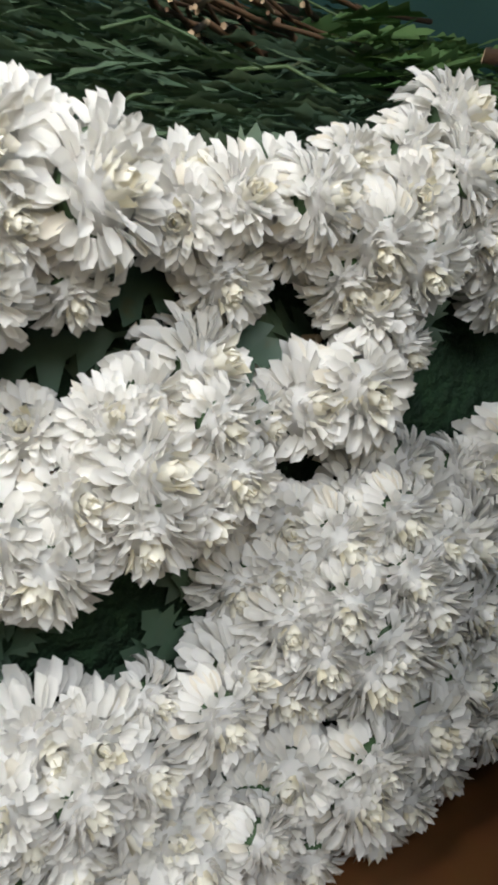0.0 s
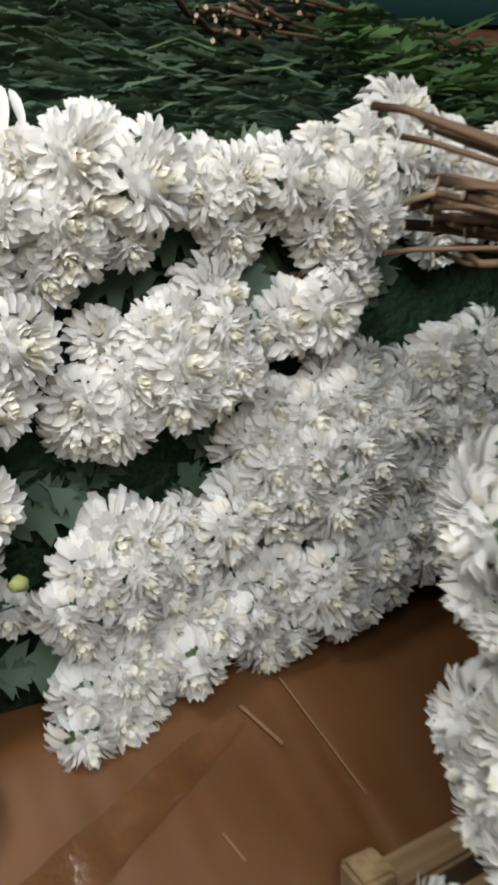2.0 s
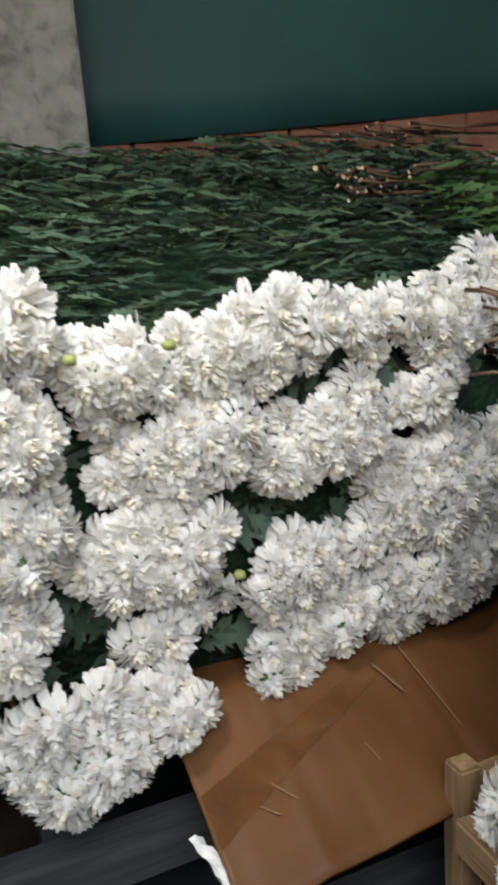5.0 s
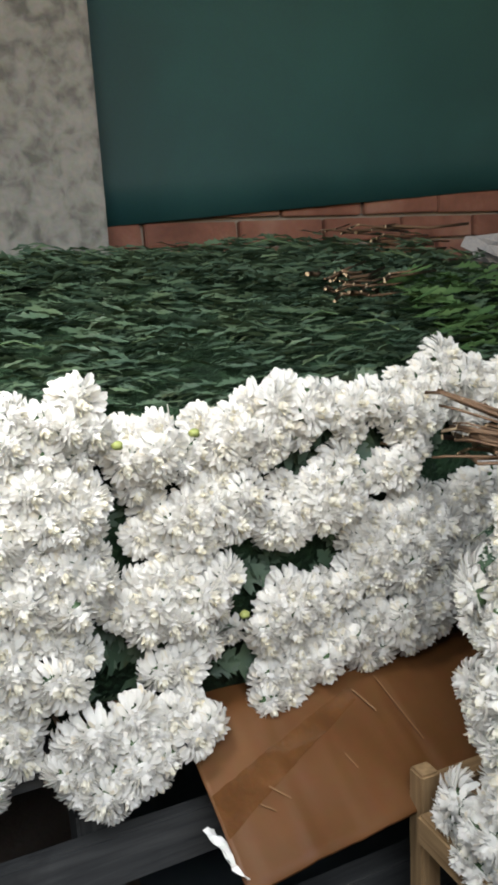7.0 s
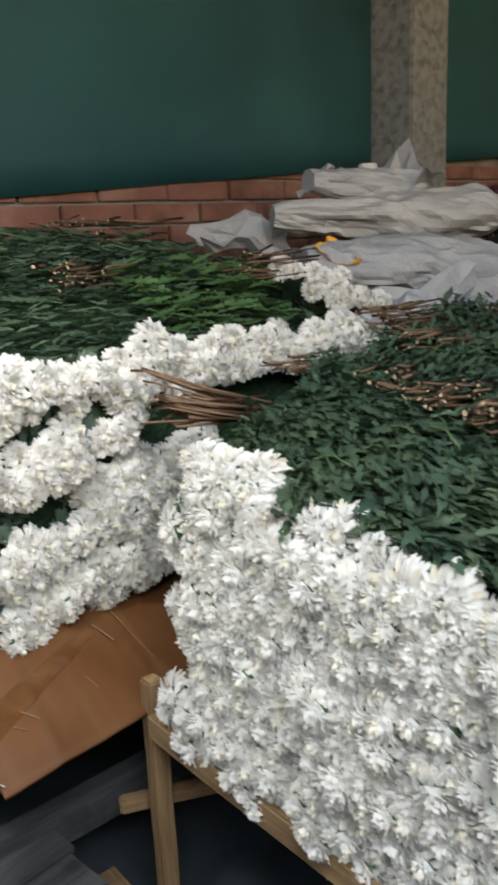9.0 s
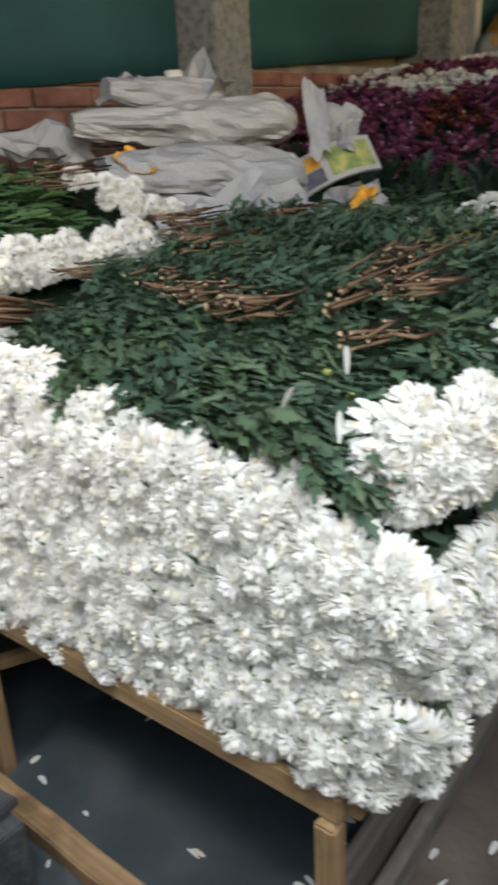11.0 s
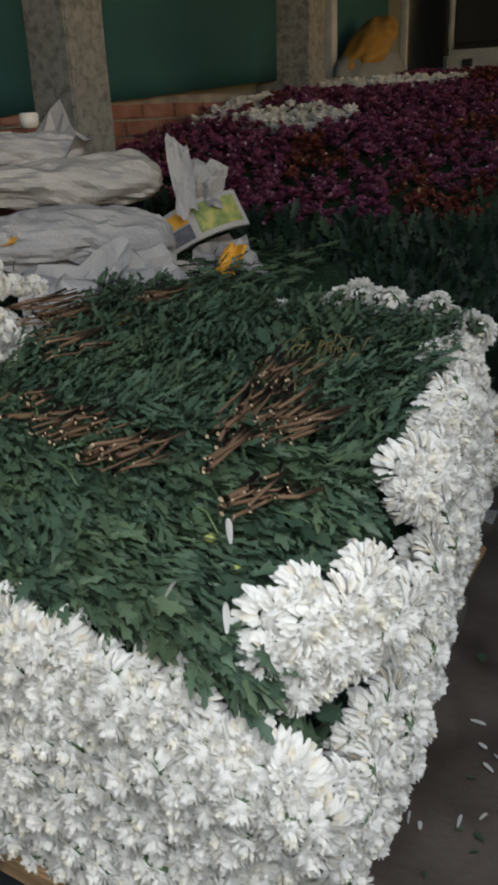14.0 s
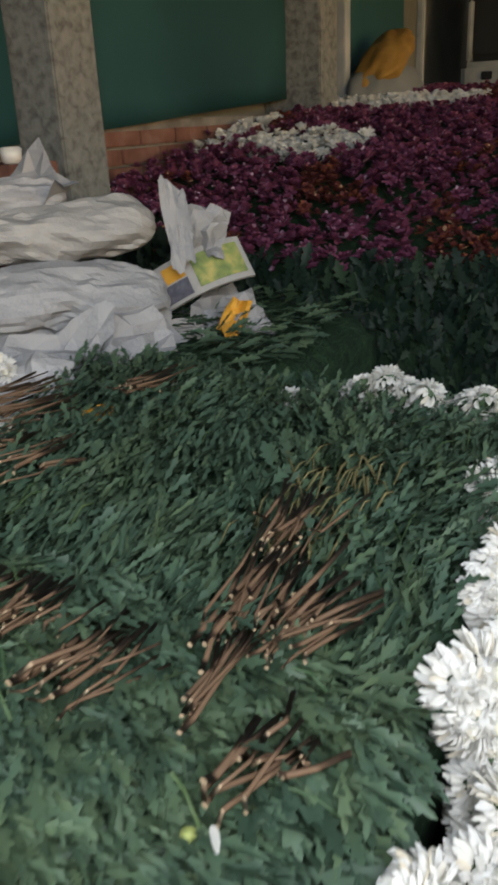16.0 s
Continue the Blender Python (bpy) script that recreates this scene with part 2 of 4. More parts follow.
# ---- flower heads, leaves, bunches ----
def petal_rows(length, width, lift0, lift1, cup):
    """Rows of three points of a petal that starts along lift0 and ends along lift1 (degrees from the axis)."""
    rows, r, z = [], 0.0, 0.0
    steps = ((0.0, 0.40), (0.36, 0.90), (0.70, 1.0), (0.92, 0.66))
    last = 0.0
    for s, w in steps:
        a = radians(lift0 + (lift1 - lift0) * s)
        r, z = r + (s - last) * length * math.sin(a), z + (s - last) * length * math.cos(a)
        last = s
        h = width * w * 0.5
        rows.append(((r - cup * h * math.cos(a), -h, z + cup * h * math.sin(a)), (r, 0, z), (r - cup * h * math.cos(a), h, z + cup * h * math.sin(a))))
    a = radians(lift1)
    return rows, (r + 0.1 * length * math.sin(a), 0, z + 0.1 * length * math.cos(a))


def head_mesh(name, seed, radius, outer, inner, lift=0.0, total=160, long=1.0, sag=0.17):
    """A full double chrysanthemum: a dome of short petals that overlap like scales, curled in at the middle, sagging at the rim."""
    rng = random.Random(seed)
    verts, faces, slots = [], [], []
    dome = radius * 0.72
    for i in range(total):
        f = ((i + 0.4) / total) ** 0.62
        polar = 118 * f + rng.uniform(-5, 5)
        ang, th = 2.39996 * i + rng.uniform(-0.3, 0.3), radians(polar)
        ln = radius * (0.30 + 0.14 * f + 0.20 * long * max(0.0, f - 0.5) / 0.5) * rng.uniform(0.75, 1.3)
        a0 = polar - 6 + 20 * f + rng.uniform(-10, 10)
        a1 = polar - 40 + 125 * min(1.0, f * 1.15) * 0.85 + lift * f + rng.uniform(-24, 14)
        wide = radius * (0.19 + 0.06 * f) * rng.uniform(0.8, 1.25)
        cup = rng.uniform(0.3, 0.9)
        c, s, tw = math.cos(ang), math.sin(ang), rng.uniform(-0.35, 0.35)
        r, z, last, at = dome * math.sin(th) * 0.84, dome * 0.86 * math.cos(th) * 0.84 + 0.06 * radius, 0.0, len(verts)
        shape = ((0.0, 0.7), (0.66, 1.0)) if f < 0.50 else ((0.0, 0.6), (0.46, 1.0), (0.82, 0.80))
        spine = []
        for t, w in shape:
            a = radians(a0 + (a1 - a0) * t)
            r, z, last = r + (t - last) * ln * math.sin(a), z + (t - last) * ln * math.cos(a), t
            h = wide * w * 0.5
            for y in (-h, 0.0, h):
                u = cup * abs(y)
                spine.append((r - u * math.cos(a), y, z + u * math.sin(a) + y * tw))
        a = radians(a1)
        spine.append((r + (1 - last) * ln * math.sin(a), rng.uniform(-0.08, 0.08) * ln, z + (1 - last) * ln * math.cos(a)))
        for x, y, zz in spine:
            px, py = c * x - s * y, s * x + c * y
            verts.append((px, py - sag * (px * px + py * py) / radius, zz))
        top = 3 * (len(shape) - 1)
        for j in range(len(shape) - 1):
            for b in range(2):
                p = at + 3 * j + b
                faces.append((p, p + 3, p + 4, p + 1))
        faces += [(at + top, at + top + 3, at + top + 1), (at + top + 1, at + top + 3, at + top + 2)]
        slots += [1 if f < 0.26 else 0] * (2 * len(shape))
    # the body that carries the petals, and its green cup
    at, ring = len(verts), 10
    for z, r in ((0.58, 0.14), (0.48, 0.38), (0.18, 0.56), (-0.14, 0.46), (-0.30, 0.16)):
        verts += [(radius * r * math.cos(2 * math.pi * i / ring), radius * r * math.sin(2 * math.pi * i / ring), radius * z) for i in range(ring)]
    for j in range(4):
        for i in range(ring):
            faces.append((at + j * ring + i, at + j * ring + (i + 1) % ring, at + (j + 1) * ring + (i + 1) % ring, at + (j + 1) * ring + i))
            slots.append(0 if j < 2 else 2)
    faces.append(tuple(at + i for i in range(ring)))
    slots.append(1)
    return mesh_of(name, verts, faces, [outer, inner, GREEN_STEM], slots, True)


HEADS = [head_mesh("flower_head", 10 + k, 0.0335 * f, PETAL, CREAM, o) for k, (f, o) in enumerate([(1, 0), (1.06, -5), (0.92, 6), (1.12, 0), (0.98, -10), (1.0, 10), (0.86, -14), (1.08, 6)])]
SHAGGY = [head_mesh("flower_head", 40 + k, 0.0345 * f, PETAL, PETAL if k % 2 else CREAM, o, 150, 1.35, 0.28) for k, (f, o) in enumerate([(1, 0), (1.06, -8), (0.92, 6), (1.1, 0), (0.98, -12), (1.0, 8)])]

LEAF_OUT = ((0.0, 0.02), (0.14, 0.04), (0.28, 0.25), (0.37, 0.11), (0.52, 0.38), (0.61, 0.15), (0.74, 0.29), (0.82, 0.12), (0.92, 0.12), (1.0, 0.0))


LEAF_FINE = ((0.0, 0.015), (0.12, 0.02), (0.20, 0.10), (0.24, 0.22), (0.29, 0.17), (0.33, 0.24), (0.37, 0.07), (0.44, 0.12), (0.48, 0.34), (0.53, 0.27), (0.57, 0.37), (0.61, 0.10), (0.67, 0.12), (0.71, 0.27), (0.76, 0.20), (0.80, 0.24), (0.85, 0.10), (0.92, 0.13), (1.0, 0.0))


def leaves(pos, tip, normal, size, rng, narrow=1.0, curl=0.18, outline=LEAF_OUT):
    """Arrays of many lobed leaves: base points, tip directions, normals, lengths."""
    pos, tip, normal = (np.asarray(a, float) for a in (pos, tip, normal))
    tip /= np.linalg.norm(tip, axis=1, keepdims=True)
    side = np.cross(normal, tip)
    side /= np.linalg.norm(side, axis=1, keepdims=True) + 1e-9
    normal = np.cross(tip, side)
    out = np.array(outline)
    n, m = len(pos), len(out)
    bend, fold = rng.uniform(-curl, curl * 2, n), rng.uniform(0.05, 0.5, n)
    wide = narrow * rng.uniform(0.75, 1.2, n)
    V = np.zeros((n, m, 3, 3))
    for k, (s, w) in enumerate(out):
        along = s - 0.12 * (w > 0.2)
        mid = pos + tip * (size * s)[:, None] - normal * (size * bend * s * s)[:, None]
        V[:, k, 1] = mid
        for j, sg in ((0, -1), (2, 1)):
            ww = size * w * wide * rng.uniform(0.85, 1.15, n)
            V[:, k, j] = mid + side * (sg * ww)[:, None] + normal * (ww * fold)[:, None] + tip * (size * (along - s) * -0.6)[:, None]
    base = (np.arange(n) * m * 3)[:, None, None]
    quads = []
    for k in range(m - 1):
        for j in (0, 1):
            quads.append((3 * k + j, 3 * k + 3 + j, 3 * k + 4 + j, 3 * k + 1 + j))
    F = (base + np.array(quads)[None]).reshape(-1, 4)
    return V.reshape(-1, 3), F


def array_mesh(name, verts, faces, mats, smooth=False, slots=None):
    me = bpy.data.meshes.new(name)
    verts, faces = np.asarray(verts, np.float32), np.asarray(faces, np.int32)
    k = faces.shape[1]
    me.vertices.add(len(verts))
    me.vertices.foreach_set("co", verts.ravel())
    me.loops.add(faces.size)
    me.loops.foreach_set("vertex_index", faces.ravel())
    me.polygons.add(len(faces))
    me.polygons.foreach_set("loop_start", np.arange(len(faces), dtype=np.int32) * k)
    for m in mats:
        me.materials.append(m)
    if slots is not None:
        me.polygons.foreach_set("material_index", np.asarray(slots, np.int32))
    me.polygons.foreach_set("use_smooth", np.full(len(faces), smooth))
    me.update(calc_edges=True)
    me.validate()
    return me


def tubes(paths, radius, rng, sides=6):
    """Thin tubes along polylines, with capped ends; returns verts, faces, and which faces are end caps."""
    verts, faces, caps = [], [], []
    for path in paths:
        pts = np.asarray(path, float)
        r = radius * rng.uniform(0.7, 1.3)
        at = len(verts)
        for k, p in enumerate(pts):
            d = pts[min(k + 1, len(pts) - 1)] - pts[max(k - 1, 0)]
            d /= np.linalg.norm(d) + 1e-9
            u = np.cross(d, (0.31, 0.2, 0.93))
            u /= np.linalg.norm(u)
            v = np.cross(d, u)
            verts += [tuple(p + r * (u * math.cos(a) + v * math.sin(a))) for a in np.arange(sides) * 2 * math.pi / sides]
        for k in range(len(pts) - 1):
            for i in range(sides):
                faces.append((at + k * sides + i, at + k * sides + (i + 1) % sides, at + (k + 1) * sides + (i + 1) % sides, at + (k + 1) * sides + i))
                caps.append(0)
        for k in (0, len(pts) - 1):
            o = at + k * sides
            faces += [(o, o + 1, o + 2, o + 3), (o, o + 3, o + 4, o + 5)]
            caps += [1, 1]
    return verts, faces, caps


BUNCH_COUNT = [0]


def facing(centre, out, up=(0, 0, 1), roll=0.0):
    """A pose whose z points out of the heap, y upwards."""
    z = Vector(out).normalized()
    x = Vector(up).cross(z).normalized()
    y = z.cross(x)
    r = Matrix((x, y, z)).transposed().to_4x4()
    return Matrix.Translation(centre) @ r @ pose(0, 0, 0, 0, 0, roll)


def bunch(centre, out, a, b, length=0.42, roll=0.0, label="", group="", bulge=0.04, spacing=0.0385, nleaf=60, nstem=12, stem_end=0.05, droop=0.36, fringe_only=False, leaf_size=0.075, up=(0, 0, 1), heads=None, jitter=0.5):
    """A tied bunch of white chrysanthemums: heads over an oval of half sizes a, b that look along out; leaves and stems behind."""
    BUNCH_COUNT[0] += 1
    rng = np.random.default_rng(500 + BUNCH_COUNT[0])
    root = empty("flower_bunch", facing(centre, out, up, roll))
    heads = heads or HEADS
    spots = []
    rows, cols = int(b / (spacing * 0.86)) + 2, int(a / spacing) + 2
    for j in range(-rows, rows + 1):
        for i in range(-cols, cols + 1):
            x = (i + 0.5 * (j % 2)) * spacing + rng.uniform(-0.011, 0.011)
            y = j * spacing * 0.86 + rng.uniform(-0.011, 0.011)
            q = (abs(x) / a) ** 2.5 + (abs(y) / b) ** 2.5
            if q < 0.85 and not (fringe_only and q < 0.25):
                spots.append((x, y, q))
    for x, y, q in spots:
        z = bulge * (1 - 0.9 * q) + rng.uniform(-0.013, 0.013)
        nrm = Vector((0.75 * x / a + rng.uniform(-jitter, jitter), 0.7 * y / b - droop + rng.uniform(-jitter, jitter), 1.0))
        h = new("flower_head", heads[int(rng.integers(len(heads)))])
        h.parent = root
        s = rng.uniform(0.85, 1.15)
        h.matrix_local = Matrix.Translation((x, y, z)) @ nrm.to_track_quat("Z", "Y").to_matrix().to_4x4() @ pose(0, 0, 0, 0, 0, rng.uniform(-32, 32)) @ Matrix.Scale(s, 4)
    if nleaf:
        t = rng.uniform(0.02, 0.82, nleaf) ** 1.1
        ang = rng.uniform(0, 2 * math.pi, nleaf)
        shrink = 0.92 - 0.5 * t
        p = np.stack([a * shrink * np.cos(ang), b * shrink * np.sin(ang), -length * t - 0.02], 1) * np.stack([rng.uniform(0.75, 1.05, nleaf)] * 2 + [np.ones(nleaf)], 1)
        nrm = np.stack([np.cos(ang), np.sin(ang), rng.uniform(-0.1, 0.5, nleaf)], 1)
        tip = np.stack([np.cos(ang) * 0.3 + rng.uniform(-0.55, 0.55, nleaf), np.sin(ang) * 0.3 + rng.uniform(-0.55, 0.55, nleaf), rng.uniform(0.4, 1.0, nleaf)], 1)
        size = leaf_size * rng.uniform(0.7, 1.3, nleaf)
        p -= tip / np.linalg.norm(tip, axis=1, keepdims=True) * size[:, None]
        v, f = leaves(p, tip, nrm, size, rng)
        ob = new("foliage", array_mesh("foliage", v, f, [LEAF], True))
        ob.parent = root
        tagged(ob, "dark green lobed leaves", "", "", "stuff")
    if nstem:
        paths = []
        for k in range(nstem):
            g, r = rng.uniform(0, 2 * math.pi), math.sqrt(rng.uniform(0, 1))
            ends = -length * rng.uniform(0.9, 1.06)
            e = np.array((stem_end * r * math.cos(g), stem_end * 0.7 * r * math.sin(g), ends))
            o = np.array((a * 0.7 * r * math.cos(g), b * 0.7 * r * math.sin(g), -0.01))
            mid = e * 0.55 + o * 0.45 + rng.uniform(-0.012, 0.012, 3)
            paths.append((e, e * 0.8 + mid * 0.2, mid, o))
        v, f, caps = tubes(paths, 0.0042, rng)
        me = mesh_of("stems", v, f, [STEM, BUTT], caps, True)
        ob = new("stem_mass", me)
        ob.parent = root
        tagged(ob, "brown woody cut stems", "", "", "stuff")
    return tagged(root, label or "bunch of white chrysanthemums stacked on the heap", "flower bunch", group)


def cover(name, points, tips, normals, sizes, seed, label, narrow=1.0, mat=None, outline=LEAF_OUT):
    """A loose sheet of leaves as one countless thing."""
    rng = np.random.default_rng(seed)
    v, f = leaves(points, tips, normals, np.asarray(sizes), rng, narrow, 0.18, outline)
    ob = new(name, array_mesh(name, v, f, [mat or LEAF], True))
    return tagged(ob, label, "foliage", "", "stuff")


def mound(name, x0, x1, y0, y1, height, bottom, step, mat, label, category="foliage", rough=0.02):
    """A closed lumpy body below the surface height(x, y)."""
    nx, ny = int((x1 - x0) / step) + 1, int((y1 - y0) / step) + 1
    verts, faces = [], []
    for j in range(ny + 1):
        for i in range(nx + 1):
            x, y = x0 + (x1 - x0) * i / nx, y0 + (y1 - y0) * j / ny
            z = height(x, y) + rough * noise.noise(Vector((x * 9, y * 9, 3)))
            if i in (0, nx) or j in (0, ny):
                z -= 0.05
            verts.append((x, y, z))
    w = nx + 1
    for j in range(ny):
        for i in range(nx):
            a = j * w + i
            faces.append((a, a + 1, a + w + 1, a + w))
    rim = [i for i in range(w)] + [j * w + nx for j in range(1, ny + 1)] + [ny * w + i for i in range(nx - 1, -1, -1)] + [j * w for j in range(ny - 1, 0, -1)]
    low = len(verts)
    verts += [(verts[r][0], verts[r][1], bottom) for r in rim]
    k = len(rim)
    for i in range(k):
        faces.append((rim[(i + 1) % k], rim[i], low + i, low + (i + 1) % k))
    faces.append(tuple(low + i for i in range(k - 1, -1, -1)))
    ob = new(name, mesh_of(name, verts, faces, [mat], None, True))
    return tagged(ob, label, category, "", "stuff")


# ---- the setting ----
def slab(name, x0, x1, y0, y1, z0, z1, mat, label="", category="", kind="structure", bevel=0.0):
    ob = part(name, box_bm(x1 - x0, y1 - y0, z1 - z0, bevel), mat)
    ob.location = ((x0 + x1) / 2, (y0 + y1) / 2, (z0 + z1) / 2)
    return tagged(ob, label, category, "", kind)


WALL_Y = 1.68
slab("floor", -4, 11, -4.5, 3.6, -0.1, 0.0, FLOOR, "dark damp earthy concrete market floor", "floor")
slab("ceiling", -4, 11, -0.4, 3.6, 3.4, 3.48, CEIL, "dark sheet roof of the market hall", "ceiling")
slab("wall_south", -4, 11, -4.6, -4.5, 0, 1.6, PLASTER, "grimy plastered wall behind the aisle", "wall")
slab("wall_east", 11, 11.1, -4.5, 3.6, 0, 3.4, PLASTER, "dim grimy far wall", "wall")
slab("wall_north", -4, 11, WALL_Y + 0.14, WALL_Y + 0.26, 0, 3.4, PLASTER, "plastered wall behind the green sheet", "wall")
slab("wall_west", -4.1, -4, -4.5, 3.6, 0, 1.1, PLASTER, "low plastered wall under the open side", "wall")


def sheet_bottom(x):
    return 1.482 + 0.063 * (x - 0.19)


def green_sheet(x0, x1, label):
    """A hung cloth with soft folds and a thickness."""
    nx, nz = int((x1 - x0) / 0.05), 14
    verts, faces = [], []
    for layer in (0, 1):
        for j in range(nz + 1):
            for i in range(nx + 1):
                x = x0 + (x1 - x0) * i / nx
                z = sheet_bottom(x) + (3.3 - sheet_bottom(x)) * j / nz
                y = WALL_Y - 0.045 + 0.012 * math.sin(x * 5.1 + 0.7 * math.sin(z * 2)) + 0.010 * noise.noise(Vector((x * 1.5, z * 3, 1))) + 0.004 * layer
                verts.append((x, y, z))
    w, o = nx + 1, (nx + 1) * (nz + 1)
    for j in range(nz):
        for i in range(nx):
            a = j * w + i
            faces += [(a, a + 1, a + w + 1, a + w), (o + a, o + a + w, o + a + w + 1, o + a + 1)]
    for i in range(nx):
        faces.append((i, o + i, o + i + 1, i + 1))
    return tagged(new("green_sheet", mesh_of("green_sheet", verts, faces, [CURTAIN], None, True)), label, "cloth sheet", "", "structure")


green_sheet(-2.2, 2.60, "dark green cloth sheet hung above the brick wall")
green_sheet(2.91, 5.0, "dark green cloth sheet between concrete columns")
green_sheet(5.3, 7.1, "dark green cloth sheet in the dim far bay")


def column(x0, x1, y0, y1, label):
    ob = part("concrete_column", box_bm(x1 - x0, y1 - y0, 3.39, 0.008, 0.006, 8), CONCRETE)
    ob.location = ((x0 + x1) / 2, (y0 + y1) / 2, 1.7)
    tagged(ob, label, "column", "columns along the wall", "structure")


column(-0.16, 0.165, 1.40, WALL_Y + 0.13, "pale stained concrete column beside the brick wall")
column(2.62, 2.89, 1.42, WALL_Y + 0.13, "grey stained concrete column behind paper bundles")
column(5.02, 5.28, 1.40, WALL_Y + 0.13, "grey concrete column in the dim background")

# ---- heap heights ----
def a_top(x, y):
    return 1.115 + 0.255 * min(1, max(0, (y - 0.42) / 0.42)) ** 0.8 - 0.16 * min(1, max(0, (x - 0.75) / 0.6))


def b_top(x, y):
    return 0.985 + 0.10 * min(1, max(0, (x - 0.28) / 0.35)) + 0.05 * min(1, max(0, (x - 0.6) / 0.7)) - 0.05 * max(0, (-0.6 - y) / 0.2)


def b_inside(x, y):
    return y < 0.09 + 0.28 * max(0, x - 0.42)


# solid filler; its near-black green stands in for shade between the leaves
SHADE_CORE = mottled("packed_foliage_shade", (0.008, 0.020, 0.010), (0.014, 0.034, 0.016), (0.022, 0.05, 0.022), 30, 0.8, 0.8, 0.02, 90, 0.2)
mound("packed_foliage", -0.95, 1.25, 0.47, 1.55, lambda x, y: a_top(x, y) - 0.05, 0.625, 0.04, SHADE_CORE, "packed foliage inside the flower heap, inner shade in its colour")
mound("packed_foliage", 0.34, 1.50, -0.74, 0.06, lambda x, y: b_top(x, y) - 0.04, 0.535, 0.04, SHADE_CORE, "packed foliage filling the wooden cot heap, inner shade in its colour")
mound("packed_foliage", 0.62, 1.50, 0.065, 0.27, lambda x, y: b_top(x, y) - 0.05, 0.625, 0.04, SHADE_CORE, "packed foliage between the two heaps, inner shade in its colour")
mound("packed_foliage", 1.28, 2.60, 0.05, 1.50, lambda x, y: 1.08 - 0.12 * max(0, (0.5 - y)), 0.0, 0.06, SHADE_CORE, "packed foliage under the paper bundles, inner shade in its colour")


def surface_leaves(name, n, x0, x1, y0, y1, height, flow, size, seed, label, lift=0.02, spread=0.5, inside=None, outline=LEAF_OUT, mat=None):
    rng = np.random.default_rng(seed)
    pts, tips, nrm = [], [], []
    while len(pts) < n:
        x, y = rng.uniform(x0, x1), rng.uniform(y0, y1)
        if inside and not inside(x, y):
            continue
        d = np.array((*flow(x, y), 0.0))
        d = d / np.linalg.norm(d) + np.array((rng.uniform(-spread, spread), rng.uniform(-spread, spread), rng.uniform(-0.22, 0.30)))
        pts.append((x, y, height(x, y) + rng.uniform(-0.04, lift) + 0.040 * noise.noise(Vector((x * 8, y * 8, 9)))))
        tips.append(d)
        nrm.append((rng.uniform(-0.9, 0.9), rng.uniform(-0.9, 0.9), 1))
    return cover(name, pts, tips, nrm, size * 1.12 * rng.uniform(0.6, 1.5, n), seed, label, 0.46, mat, outline)


FEATHER = ((0.0, 0.02), (0.28, 0.20), (0.45, 0.09), (0.66, 0.24), (0.80, 0.08), (1.0, 0.0))


def a_flow(x, y):
    return -0.95, 0.15 + 0.3 * noise.noise(Vector((x * 3, y * 3, 0)))


def west_flow(x, y):
    return -0.35 + 0.6 * noise.noise(Vector((x * 4, y * 4, 0))), -0.9


def east_flow(x, y):
    return 0.9, -0.35 * (y < -0.45) + 0.3 + 0.5 * noise.noise(Vector((x * 4, y * 4, 5)))


surface_leaves("leaf_layer", 5600, -0.95, 1.22, 0.44, 1.52, a_top, a_flow, 0.044, 21, "dark green chrysanthemum leaves lying over the heap", 0.015, 0.35)
surface_leaves("leaf_layer", 8000, -0.95, 1.22, 0.44, 1.52, a_top, a_flow, 0.040, 26, "fine feathery leaf tips over the dark heap", 0.024, 0.30, None, FEATHER)
surface_leaves("leaf_layer", 3600, 0.30, 0.72, -0.74, 0.32, b_top, west_flow, 0.052, 22, "dark green chrysanthemum leaves on the cot heap", 0.02, 0.6, b_inside)
surface_leaves("leaf_layer", 5200, 0.30, 0.72, -0.74, 0.32, b_top, west_flow, 0.040, 27, "fine feathery leaf tips on the cot heap", 0.024, 0.5, b_inside, FEATHER)
surface_leaves("leaf_layer", 4200, 0.66, 1.52, -0.72, 0.45, b_top, east_flow, 0.046, 23, "green feathery leaves of bunches laid end to end", 0.02, 0.55, b_inside)
surface_leaves("leaf_layer", 8000, 0.66, 1.52, -0.72, 0.45, b_top, east_flow, 0.038, 28, "fine feathery leaf tips of bunches laid end to end", 0.03, 0.42, b_inside, FEATHER)
surface_leaves("leaf_layer", 900, 1.25, 2.5, 0.05, 1.2, lambda x, y: 1.09, lambda x, y: (0.5, -0.6), 0.065, 24, "dark leaves under newspaper wrapped bundles", 0.03, 0.6)
surface_leaves("leaf_layer", 260, 0.50, 0.95, 0.47, 0.68, lambda x, y: a_top(x, y) + 0.03, lambda x, y: (0.8, -0.3), 0.055, 29, "fresh light green leaves on the heap edge", 0.02, 0.5, None, LEAF_OUT, FRESH)

